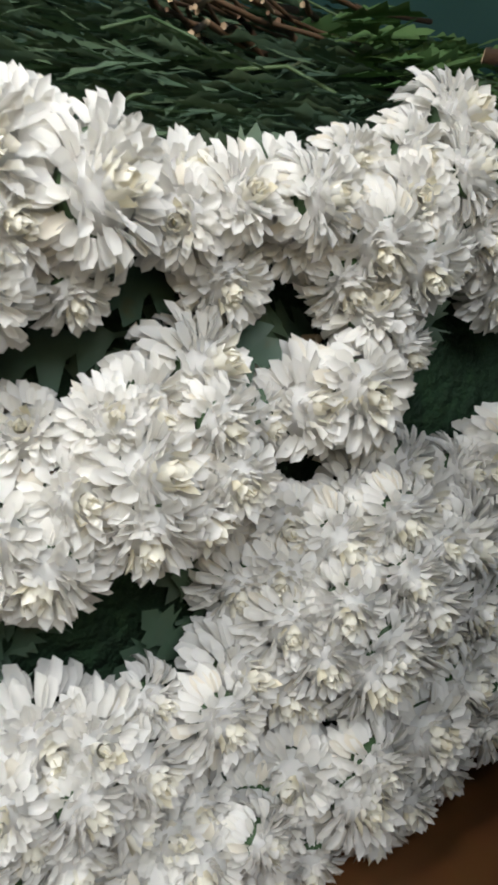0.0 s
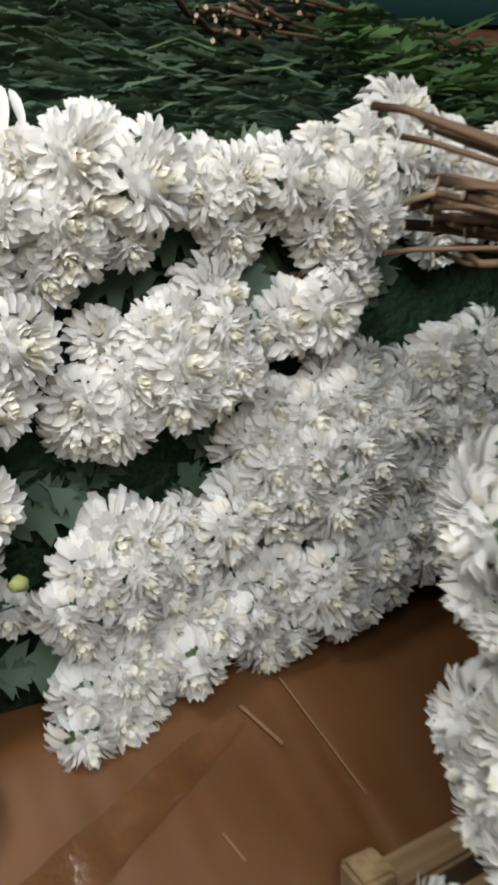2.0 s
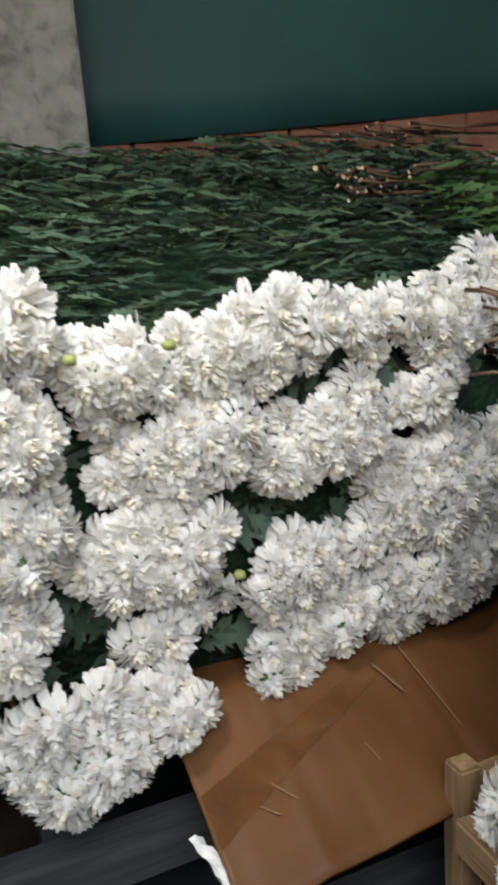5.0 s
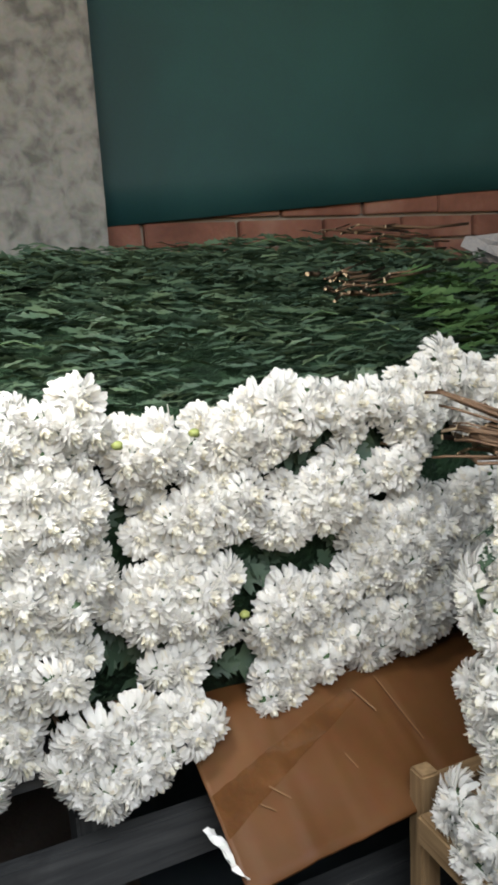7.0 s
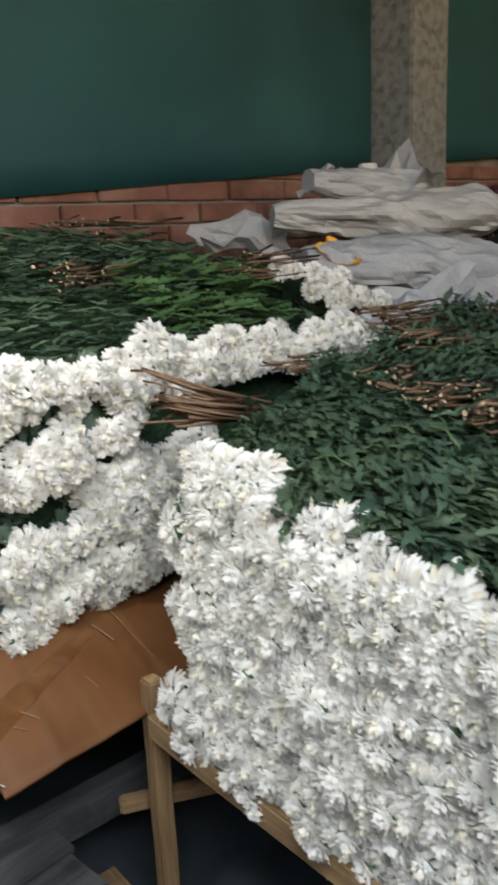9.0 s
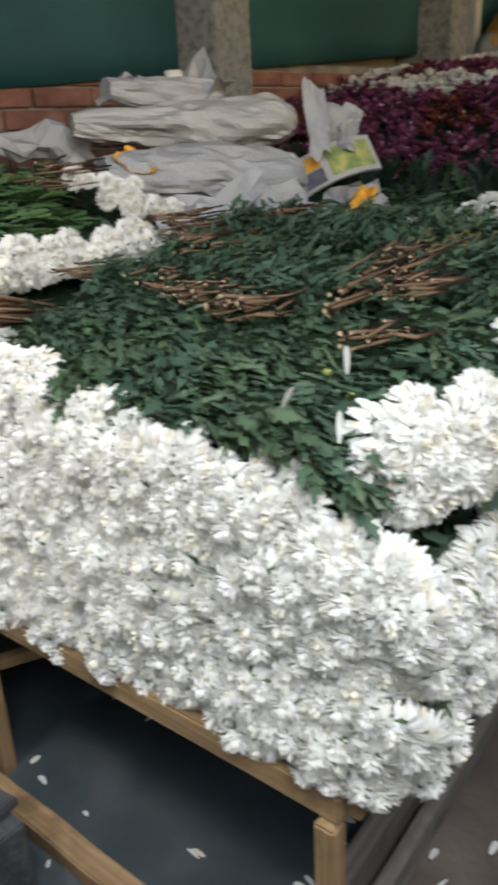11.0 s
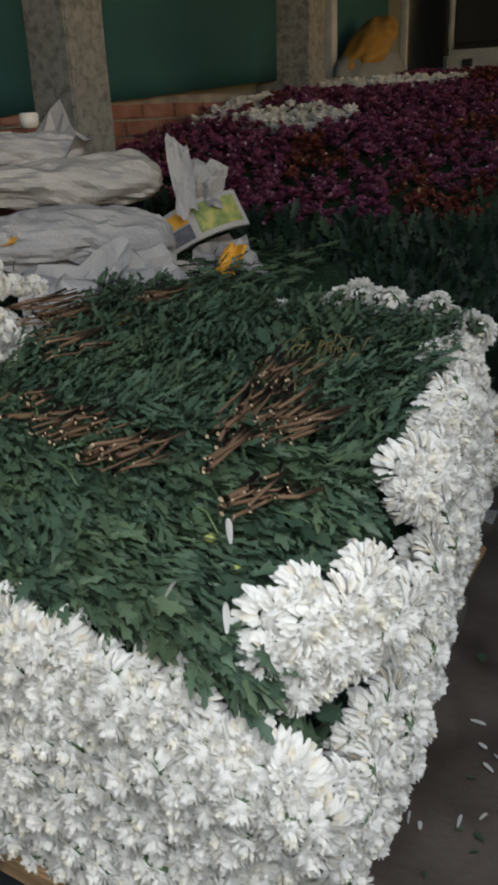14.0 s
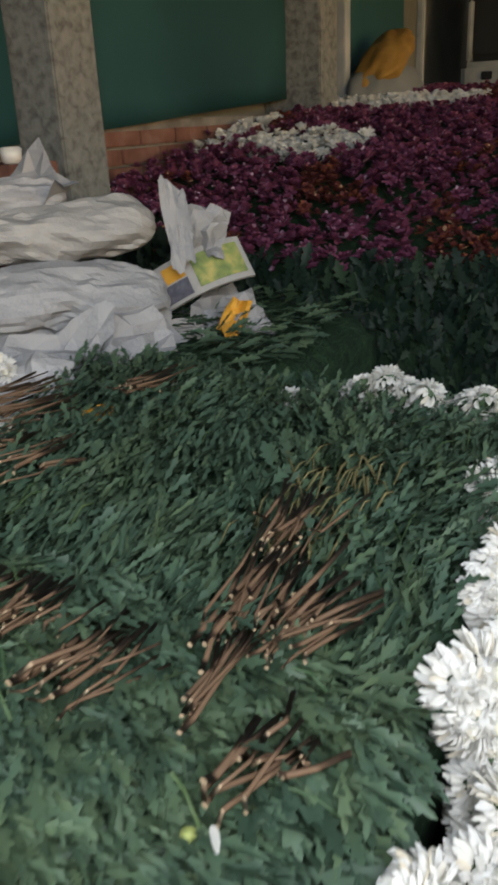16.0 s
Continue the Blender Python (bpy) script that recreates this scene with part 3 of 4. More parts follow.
def stalks(name, n, x0, x1, y0, y1, height, flow, seed, label, mat=None):
    rng = np.random.default_rng(seed)
    paths = []
    for k in range(n):
        x, y = rng.uniform(x0, x1), rng.uniform(y0, y1)
        d = np.array(flow(x, y)) + rng.uniform(-0.35, 0.35, 2)
        d /= np.linalg.norm(d)
        ln, z = rng.uniform(0.05, 0.11), rng.uniform(0.0, 0.03)
        pts = [(x + d[0] * ln * t, y + d[1] * ln * t) for t in (0, 0.5, 1)]
        paths.append([(px, py, height(px, py) + z + 0.012 * (1 - abs(2 * t - 1))) for (px, py), t in zip(pts, (0, 0.5, 1))])
    v, f, caps = tubes(paths, 0.0016, rng)
    tagged(new(name, mesh_of(name, v, f, [mat or GREEN_STEM], None, True)), label, "foliage", "", "stuff")


stalks("green_stalks", 22, 0.32, 0.72, -0.72, 0.05, b_top, lambda x, y: (-0.3, -0.9), 41, "thin green flower stalks among the leaves")
stalks("green_stalks", 40, 0.70, 1.45, -0.70, 0.10, b_top, lambda x, y: (0.9, 0.2), 42, "thin green flower stalks among the leaves")
stalks("green_stalks", 16, -0.7, 1.1, 0.5, 1.4, a_top, lambda x, y: (-0.95, 0.2), 43, "thin green flower stalks among the leaves")

STRAW = thin_leafy("yellowing_stalk", [(0, (0.11, 0.10, 0.04)), (1, (0.22, 0.18, 0.08))], 0.65, (0.8, 0.8, 0.4), 0.0, 0.3)
stalks("yellow_stalks", 70, 0.84, 1.12, -0.58, -0.40, lambda x, y: b_top(x, y) + 0.004, lambda x, y: (0.95, 0.25), 44, "yellowing thin stalks above the cut stems", STRAW)

# ---- heap on the platform: face of white heads ----
WHITE = "full white chrysanthemum bunch with cream centres in a stacked row"
# x, height, half width, half height, tilt of each bunch, tier by tier
TOP_TIER = [(-0.073, 1.083, 0.080, 0.062, 8), (0.118, 1.098, 0.128, 0.072, 8), (0.293, 1.108, 0.072, 0.045, 10), (0.425, 1.122, 0.112, 0.078, 20), (0.600, 1.115, 0.115, 0.075, 6), (0.770, 1.120, 0.105, 0.075, 4), (0.970, 1.120, 0.150, 0.075, 0), (1.150, 1.060, 0.120, 0.070, 0)]
MIDDLE_TIER = [(-0.006, 0.974, 0.118, 0.058, 14), (0.217, 0.975, 0.120, 0.071, 16), (0.380, 1.012, 0.085, 0.045, 30), (-0.044, 0.853, 0.113, 0.070, 8), (0.395, 0.868, 0.132, 0.100, 15), (0.560, 0.870, 0.100, 0.110, 10)]
LOW_TIER = [(-0.040, 0.750, 0.086, 0.054, 6), (0.172, 0.783, 0.134, 0.056, 14), (0.130, 0.655, 0.080, 0.064, 28), (0.250, 0.702, 0.085, 0.056, 25), (0.392, 0.716, 0.142, 0.078, 12), (0.545, 0.760, 0.095, 0.080, 10)]
for tier in (TOP_TIER, MIDDLE_TIER, LOW_TIER):
    for x, z, a, b, tilt in tier:
        near = 0.07 * min(1, max(0, (x - 0.8) / 0.3))
        bunch((x, 0.428 - near, z - 0.010), (-0.08, -1, 0.06), a - 0.004, max(0.034, b - 0.016), 0.5, tilt, WHITE, "bunches stacked on the platform", nleaf=46, nstem=8)
END_COLUMN = [(-0.195, 1.148, 0.070, 0.058, -8), (-0.235, 1.035, 0.105, 0.070, 0), (-0.235, 0.925, 0.098, 0.068, 0), (-0.255, 0.812, 0.085, 0.074, 0), (-0.31, 1.15, 0.085, 0.075, 4), (-0.36, 0.70, 0.11, 0.09, 4), (-0.43, 1.03, 0.09, 0.12, 4), (-0.43, 0.85, 0.09, 0.12, 4)]
for x, z, a, b, tilt in END_COLUMN:
    bunch((x - 0.012, 0.385, z - 0.012), (0.12, -1, 0.05), a - 0.014, b - 0.012, 0.5, tilt, "white chrysanthemum bunch in the end column of the heap", "bunches stacked on the platform", nleaf=46, nstem=8)
bunch((-0.185, 0.355, 0.635), (0.05, -1, -0.05), 0.105, 0.072, 0.45, -8, "loose spiky white bunch hanging over the platform edge", "bunches stacked on the platform", nleaf=60, nstem=6, droop=0.6, heads=SHAGGY)
bunch((-0.068, 0.370, 0.648), (0.25, -1, 0.0), 0.045, 0.036, 0.4, 15, "small white bunch beside the cardboard", "bunches stacked on the platform", nleaf=40, nstem=4)

# a few big leaves and stems that show in the gaps between the bunches
for k, (x, z) in enumerate([(0.28, 1.055), (0.14, 0.845), (0.07, 0.86), (0.32, 0.80), (-0.10, 0.72), (0.06, 0.70), (-0.15, 0.80), (-0.15, 0.95), (0.42, 0.99)]):
    rng = np.random.default_rng(70 + k)
    n = 12
    p = np.stack([x + rng.uniform(-0.07, 0.07, n), 0.465 + rng.uniform(-0.015, 0.04, n), z + rng.uniform(-0.05, 0.05, n)], 1)
    t = np.stack([rng.uniform(-1, 1, n), rng.uniform(-0.3, 0.1, n), rng.uniform(-0.6, 0.5, n)], 1)
    nr = np.stack([rng.uniform(-0.4, 0.4, n), -np.ones(n), rng.uniform(0, 0.6, n)], 1)
    cover("leaf_spray", p, t, nr, 0.092 * rng.uniform(0.6, 1.3, n), 80 + k, "green lobed leaves showing between white bunches", 0.85, None, LEAF_FINE)

# ---- heap on the wooden cot ----
rngB = random.Random(5)
for row, z in enumerate((0.552, 0.64, 0.735, 0.82, 0.895)):
    for k in range(6 if row < 4 else 4):
        y = 0.01 - 0.150 * k - 0.06 * (row % 2) + rngB.uniform(-0.012, 0.012)
        bunch((0.262 + rngB.uniform(-0.010, 0.010) + 0.006 * row, y, z + (0.035 * max(0, -y - 0.4) / 0.35 if row == 0 else 0)), (-1, -0.06, 0.02), 0.092, 0.066, 0.42, rngB.uniform(-8, 8), "tightly packed white chrysanthemum bunch facing the aisle", "bunches stacked on the cot", heads=SHAGGY, droop=0.42, jitter=0.3, spacing=0.0355, nleaf=14 if row < 4 else 50, nstem=0, bulge=0.022)
for y, z, a, b in [(-0.06, 0.982, 0.105, 0.064), (-0.27, 0.930, 0.095, 0.060), (-0.45, 0.885, 0.090, 0.052), (-0.60, 0.908, 0.080, 0.058), (-0.745, 0.856, 0.085, 0.052)]:
    bunch((0.290, y, z), (-1, -0.05, 0.3), a, b, 0.36, rngB.uniform(-5, 5), "white chrysanthemum bunch on top of the stack", "bunches stacked on the cot", heads=SHAGGY, droop=0.42, jitter=0.3, spacing=0.0355, nleaf=80, nstem=0, bulge=0.03)
for row in range(5):
    for k in range(8 if row < 4 else 0):
        if row == 3 and k < 2:
            continue
        x = 0.36 + 0.150 * k + 0.07 * (row % 2)
        z = 0.565 + 0.08 * (x - 0.36) + (0.088 - 0.016 * (x - 0.36)) * row
        bunch((x, -0.812 + 0.085 * (x - 0.36) - 0.006 * row - 0.03 * max(0.0, 1 - abs(x - 0.62) / 0.4), z + 0.008), (-0.05, -1, 0.06), 0.095, 0.066, 0.42, rngB.uniform(-8, 8), "white chrysanthemum bunch packed along the cot side", "bunches stacked on the cot", heads=SHAGGY, droop=0.42, jitter=0.3, spacing=0.0355, nleaf=14, nstem=0, bulge=0.022)
for x, y, z, a, b, d in [(0.440, -0.785, 0.970, 0.134, 0.092, (-0.55, -1, 0.35)), (0.84, -0.770, 1.020, 0.105, 0.068, (-0.35, -1, 0.4)), (1.06, -0.745, 1.050, 0.100, 0.070, (-0.25, -1, 0.4)), (1.29, -0.690, 1.075, 0.100, 0.065, (-0.1, -1, 0.4)), (1.46, -0.64, 1.085, 0.085, 0.060, (0.3, -1, 0.4))]:
    bunch((x, y, z), d, a - 0.020, b - 0.018, 0.40, 14 + rngB.uniform(-6, 6), "large white chrysanthemum bunch on the cot edge", "bunches stacked on the cot", heads=SHAGGY, droop=0.42, jitter=0.3, spacing=0.0355, nleaf=44, nstem=0, bulge=0.05)
for x, z in [(1.10, 0.940), (1.24, 0.965), (1.37, 0.985)]:
    bunch((x, -0.81 + 0.09 * (x - 0.36), z), (-0.1, -1, 0.25), 0.090, 0.055, 0.40, rngB.uniform(-6, 6), "white chrysanthemum bunch along the upper cot edge", "bunches stacked on the cot", heads=SHAGGY, droop=0.42, jitter=0.3, spacing=0.0355, nleaf=40, nstem=0, bulge=0.025)
bunch((1.47, -0.80, 0.84), (0.4, -1, 0.0), 0.09, 0.07, 0.35, 0, "white chrysanthemum bunch poking out with its leaves", "bunches stacked on the cot", heads=SHAGGY, droop=0.42, jitter=0.3, spacing=0.0355, nleaf=70, fringe_only=True)
# bunches whose heads look away over the far end
for x, y, z, a, d in [(1.49, -0.63, 1.110, 0.10, (1, -0.25, 0.45)), (1.49, -0.43, 1.130, 0.10, (1, 0.05, 0.45)), (1.47, -0.21, 1.070, 0.08, (1, 0.25, 0.25)), (1.45, 0.06, 1.055, 0.09, (1, 0.35, 0.1))]:
    bunch((x, y, z), d, a, 0.052, 0.85, 0, "white chrysanthemum bunch laid with its heads over the far end", "bunches lying on top", nleaf=170, nstem=0, leaf_size=0.06, spacing=0.046)
bunch((1.15, 0.55, 1.225), (-0.3, -1, 0.25), 0.19, 0.036, 0.40, -24, "white chrysanthemum bunch below the newspaper parcels", "bunches lying on top", nleaf=90, nstem=0)


STICKS = []
for k in range(8):
    rng = np.random.default_rng(900 + k)
    bend = rng.uniform(-0.008, 0.008, (3, 2))
    path = [(t, *(bend[j] if j < 3 else (0, 0))) for j, t in enumerate((-0.5, -0.40, 0.0, 0.5))]
    v, f, caps = tubes([path], 0.0038, rng)
    caps[-2:] = [0, 0]
    if k % 3 == 2:
        caps = [0] * len(caps)
    elif k % 2 == 0:
        caps[:6] = [1] * 6
    STICKS.append(mesh_of("stem", v, f, [STEM, BUTT], caps, True))


def stem_bundle(butt, along, length, count, spread, seed, label):
    """The cut ends of a bunch: woody stems side by side, fanning into the leaves."""
    rng = np.random.default_rng(seed)
    root = empty("stem_bundle", Matrix.Translation(Vector(butt) + Vector((0, 0, 0.014))))
    d = Vector(along).normalized()
    s = Vector((0, 0, 1)).cross(d).normalized()
    u = d.cross(s)
    for k in range(count):
        o = s * spread * rng.uniform(-1.3, 1.3) + u * (spread * rng.uniform(-0.3, 0.6) + 0.020)
        e = o + d * rng.uniform(-0.05, 0.06)
        f = o * rng.uniform(1.0, 1.5) + d * length * rng.uniform(0.55, 1.0) + s * rng.uniform(-0.035, 0.035) - u * rng.uniform(0.0, 0.02)
        ob = new("stem", STICKS[int(rng.integers(8))])
        ob.parent = root
        w = rng.uniform(0.5, 1.1)
        ob.matrix_local = Matrix.Translation((e + f) / 2) @ (f - e).to_track_quat("X", "Z").to_matrix().to_4x4() @ Matrix.Diagonal(((f - e).length, w, w, 1))
    return tagged(root, label, "stem bundle", "cut stem bundles")


BUNDLE = "bundle of brown cut stems with pale ends on the leaves"
for k, (p, d, ln, c, w) in enumerate([
    ((0.53, -0.38, 1.075), (0.98, -0.10, 0.0), 0.14, 24, 0.034), ((0.57, -0.235, 1.08), (0.96, -0.06, 0.0), 0.13, 22, 0.042), ((0.60, -0.11, 1.085), (0.95, -0.10, 0.0), 0.12, 14, 0.036),
    ((0.55, -0.550, 1.09), (0.97, 0.13, 0.05), 0.20, 9, 0.016), ((0.68, -0.535, 1.10), (0.96, 0.12, 0.05), 0.22, 28, 0.040), ((0.84, -0.50, 1.115), (0.96, 0.12, 0.02), 0.20, 18, 0.036),
    ((0.68, -0.585, 1.095), (0.95, -0.22, 0.03), 0.17, 22, 0.030), ((0.50, -0.645, 1.06), (0.97, -0.18, 0.0), 0.13, 14, 0.024),
    ((0.335, 0.215, 1.100), (0.75, -0.48, -0.28), 0.22, 8, 0.016), ((0.325, 0.212, 1.055), (0.75, -0.46, -0.14), 0.24, 16, 0.028), ((0.36, 0.225, 1.020), (0.80, -0.40, -0.02), 0.22, 13, 0.030),
    ((0.64, 0.21, 1.065), (0.9, -0.3, 0.02), 0.16, 16, 0.040), ((1.06, 0.30, 1.115), (0.9, -0.25, 0.0), 0.22, 28, 0.065), ((1.28, 0.12, 1.115), (0.9, -0.2, 0.0), 0.16, 16, 0.050), ((0.90, 0.09, 1.11), (0.9, -0.1, 0.0), 0.16, 16, 0.045),
    ((0.42, 0.62, 1.255), (0.8, 0.5, 0.05), 0.22, 26, 0.055), ((0.62, 0.95, 1.345), (0.9, 0.3, 0.0), 0.28, 22, 0.080), ((0.86, 0.62, 1.25), (0.9, 0.1, 0.0), 0.26, 22, 0.07),
    ((0.22, 0.50, 0.845), (-0.9, 0.2, -0.25), 0.16, 5, 0.03),
]):
    stem_bundle(p, d, ln, c, w, 300 + k, BUNDLE)


def loose_petal(m, length, width, seed):
    rng = random.Random(seed)
    rows, tip = petal_rows(length, width, 84, 70 + rng.uniform(-20, 20), 0.4)
    verts = [p for r in rows for p in r] + [tip]
    faces = [(3 * a + b, 3 * a + b + 3, 3 * a + b + 4, 3 * a + b + 1) for a in range(3) for b in range(2)] + [(9, 12, 10), (10, 12, 11)]
    ob = new("petal", mesh_of("petal", verts, faces, [PETAL], None, True))
    ob.matrix_world = m
    return tagged(ob, "loose long white petal standing on the heap", "petal", "loose petals")


for k, (x, y, z, rz, tilt) in enumerate([(0.45, -0.64, 1.055, 200, -75), (0.335, -0.70, 1.0, 20, -60), (0.32, -0.62, 1.04, 250, -50), (0.36, -0.73, 0.985, 300, -70), (0.13, 0.40, 1.135, 20, -40), (0.085, 0.375, 1.150, 80, -75), (0.10, 0.38, 1.152, 110, -60), (-0.045, 0.375, 1.125, 160, -65)]):
    loose_petal(pose(x, y, z, 0, tilt, rz), 0.030 if k > 3 else 0.045, 0.010, k)


def bud(x, y, z):
    bm = bmesh.new()
    bmesh.ops.create_icosphere(bm, subdivisions=2, radius=0.0085)
    for v in bm.verts:
        v.co.z *= 0.8
        v.co *= 1 + 0.15 * math.sin(7 * math.atan2(v.co.y, v.co.x))
    ob = part("flower_bud", bm, BUD, None, "", None, True)
    ob.location = (x, y, z)
    tagged(ob, "small closed yellow green bud on the heap", "flower bud", "flower buds")


for p in [(0.05, 0.362, 0.807), (-0.024, 0.335, 1.115), (-0.135, 0.345, 1.11), (0.36, -0.76, 0.93), (0.43, -0.66, 1.03), (0.46, -0.60, 1.05), (0.40, -0.70, 0.97)]:
    bud(*p)


# ---- cot, platform, floor things ----
def beam(name, p, q, w, h, mat, parent, label="", rng=random.Random(3)):
    p, q = Vector(p), Vector(q)
    ln = (q - p).length
    bm = box_bm(ln, w, h, 0.004, 0.003, 5)
    m = Matrix.Translation((p + q) / 2) @ (q - p).to_track_quat("X", "Z").to_matrix().to_4x4()
    return part(name, bm, mat, parent, label, m)


GREYWOOD = timber("grey_weathered_wood", (0.10, 0.088, 0.076), (0.20, 0.175, 0.15))
cot = tagged(empty("wooden_cot", Matrix.Identity(4)), "raw pine cot frame carrying stacked white flowers", "cot")
beam("side_rail", (0.250, 0.16, 0.490), (0.240, -0.77, 0.496), 0.042, 0.050, WOOD, cot)
beam("side_rail", (0.24, -0.77, 0.496), (1.55, -0.72, 0.50), 0.042, 0.050, WOOD, cot)
beam("side_rail", (0.26, 0.20, 0.505), (1.55, 0.22, 0.505), 0.042, 0.050, WOOD, cot)
beam("side_rail", (1.55, -0.72, 0.50), (1.55, 0.22, 0.505), 0.042, 0.050, WOOD, cot)
for x, y, zt in [(0.262, 0.185, 0.570), (0.222, -0.752, 0.470), (1.55, 0.21, 0.47), (1.50, -0.58, 0.47)]:
    beam("leg", (x, y, 0.0), (x, y, zt), 0.036, 0.036, WOOD, cot)
beam("stretcher", (0.21, 0.26, 0.27), (0.85, -0.06, 0.285), 0.03, 0.03, WOOD, cot)
for k in range(7):
    y = 0.12 - 0.14 * k
    beam("slat", (0.28, y, 0.515), (1.52, y, 0.515), 0.09, 0.018, WOOD, cot)

timber_piece = tagged(empty("loose_timber", Matrix.Identity(4)), "loose pine batten lying on the dark floor", "timber")
beam("batten", (0.20, 0.35, 0.03), (0.185, -0.48, 0.03), 0.055, 0.045, WOOD, timber_piece)
for y, w, h, lab in [(-0.655, 0.04, 0.11, "dark weathered plank on edge beside the cot"), (-0.715, 0.03, 0.07, "dark weathered batten on the floor beside the cot")]:
    pl = tagged(empty("floor_plank", Matrix.Identity(4)), lab, "plank")
    beam("board", (0.15, y - 0.01, h / 2), (1.95, y + 0.10, h / 2), w, h, GREYWOOD, pl)

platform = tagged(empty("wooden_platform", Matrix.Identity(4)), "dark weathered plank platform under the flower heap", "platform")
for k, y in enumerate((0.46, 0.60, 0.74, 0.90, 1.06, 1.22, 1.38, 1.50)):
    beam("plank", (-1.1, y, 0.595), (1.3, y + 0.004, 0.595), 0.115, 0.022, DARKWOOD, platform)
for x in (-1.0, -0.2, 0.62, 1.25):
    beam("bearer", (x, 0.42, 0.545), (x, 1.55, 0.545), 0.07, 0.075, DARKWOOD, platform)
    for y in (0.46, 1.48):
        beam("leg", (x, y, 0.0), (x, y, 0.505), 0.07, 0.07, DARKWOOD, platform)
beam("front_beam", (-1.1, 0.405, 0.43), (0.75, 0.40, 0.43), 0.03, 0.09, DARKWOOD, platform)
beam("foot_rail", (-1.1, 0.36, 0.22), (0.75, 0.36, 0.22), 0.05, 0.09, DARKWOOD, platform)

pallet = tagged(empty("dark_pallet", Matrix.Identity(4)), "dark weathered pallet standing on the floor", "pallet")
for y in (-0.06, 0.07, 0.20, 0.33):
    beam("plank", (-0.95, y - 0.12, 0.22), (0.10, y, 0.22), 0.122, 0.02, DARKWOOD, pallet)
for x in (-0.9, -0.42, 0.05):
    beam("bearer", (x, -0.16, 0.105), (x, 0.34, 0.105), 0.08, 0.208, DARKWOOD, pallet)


def cardboard():
    """A flattened carton that comes out from under the heap and bends down over the edge."""
    nu, nv, th = 80, 40, 0.005
    verts, faces = [], []

    def sheet_point(u, v):
        y = 0.155 + 0.60 * v + 0.055 * u * (1 - v)
        x = -0.055 - 0.012 * v + 0.66 * u
        z = 0.492 + 0.125 * min(1, max(0, (y - 0.155 - 0.03 * u) / 0.235)) + 0.006 * math.sin(3.5 * u + 2 * v) - 0.012 * max(0, 0.12 - v) * 8 * u
        z += 0.0025 * noise.noise(Vector((x * 14, y * 14, 2))) - 0.0025 * math.exp(-((u - 0.56) / 0.012) ** 2) - 0.002 * math.exp(-((v - 0.30 + 0.1 * u) / 0.02) ** 2) + 0.002 * noise.noise(Vector((x * 40, y * 5, 6)))
        return x, y, z

    for layer in (0, 1):
        for j in range(nv + 1):
            for i in range(nu + 1):
                x, y, z = sheet_point(i / nu, j / nv)
                verts.append((x, y, z + th * layer))
    w, o = nu + 1, (nu + 1) * (nv + 1)
    for j in range(nv):
        for i in range(nu):
            a = j * w + i
            faces += [(a, a + w, a + w + 1, a + 1), (o + a, o + a + 1, o + a + w + 1, o + a + w)]
    rim = list(range(w)) + [j * w + nu for j in range(1, nv + 1)] + [nv * w + i for i in range(nu - 1, -1, -1)] + [j * w for j in range(nv - 1, 0, -1)]
    for a, b in zip(rim, rim[1:] + rim[:1]):
        faces.append((a, b, o + b, o + a))
    root = tagged(empty("cardboard_sheet", Matrix.Identity(4)), "flattened brown cardboard carton under the flowers", "cardboard")
    ob = new("sheet", mesh_of("sheet", verts, faces, [CARD], None, True))
    ob.parent = root
    # narrow strips where the tape glints, the glint drawn by their paler colour
    for p, q, w_ in [((0.302, 0.385, 0.6225), (0.318, 0.26, 0.561), 0.0022), ((0.248, 0.372, 0.6165), (0.268, 0.325, 0.594), 0.004), ((0.178, 0.28, 0.567), (0.186, 0.255, 0.554), 0.003), ((0.035, 0.27, 0.563), (0.06, 0.245, 0.549), 0.004), ((0.01, 0.25, 0.553), (0.03, 0.235, 0.545), 0.003)]:
        ln = (Vector(q) - Vector(p)).length
        part("tape_glint", box_bm(ln, w_, 0.0008, 0), TAPE, root, "clear packing tape strip with its glint in the pale colour", Matrix.Translation((Vector(p) + Vector(q)) / 2) @ (Vector(q) - Vector(p)).to_track_quat("X", "Z").to_matrix().to_4x4())
    # a wide band of wrinkled clear tape across the lower corner
    band, quads, n = [], [], 40
    for i in range(n + 1):
        t = i / n
        for k in range(9):
            u, v = 0.004 + 0.46 * t, 0.16 + 0.17 * t + (k / 8 - 0.5) * (0.100 - 0.06 * t)
            x, y, z = sheet_point(u, v)
            band.append((x, y, z + th + 0.0022 + 0.0020 * noise.noise(Vector((x * 25, y * 110, 4))) + 0.0012 * noise.noise(Vector((x * 150, y * 150, 9)))))
    for i in range(n):
        for k in range(8):
            a = i * 9 + k
            quads.append((a, a + 1, a + 10, a + 9))
    tape = new("tape_band", mesh_of("tape_band", band, quads, [WRINKLED], None, True))
    tape.parent = root
    tape["label"] = "wrinkled clear packing tape"
    rng = random.Random(4)
    bm = bmesh.new()
    bmesh.ops.create_grid(bm, x_segments=10, y_segments=3, size=0.5)
    for v in bm.verts:
        v.co.x *= 0.10
        v.co.y *= 0.022
        v.co.z = rng.uniform(-0.006, 0.006)
    part("tape_flap", bm, PVC, root, "crumpled white tape hanging at the edge", pose(-0.062, 0.215, 0.522, 25, -10, 100))


cardboard()

# dark tarpaulin on the floor below the cot
tarp_verts, tarp_faces = [], []
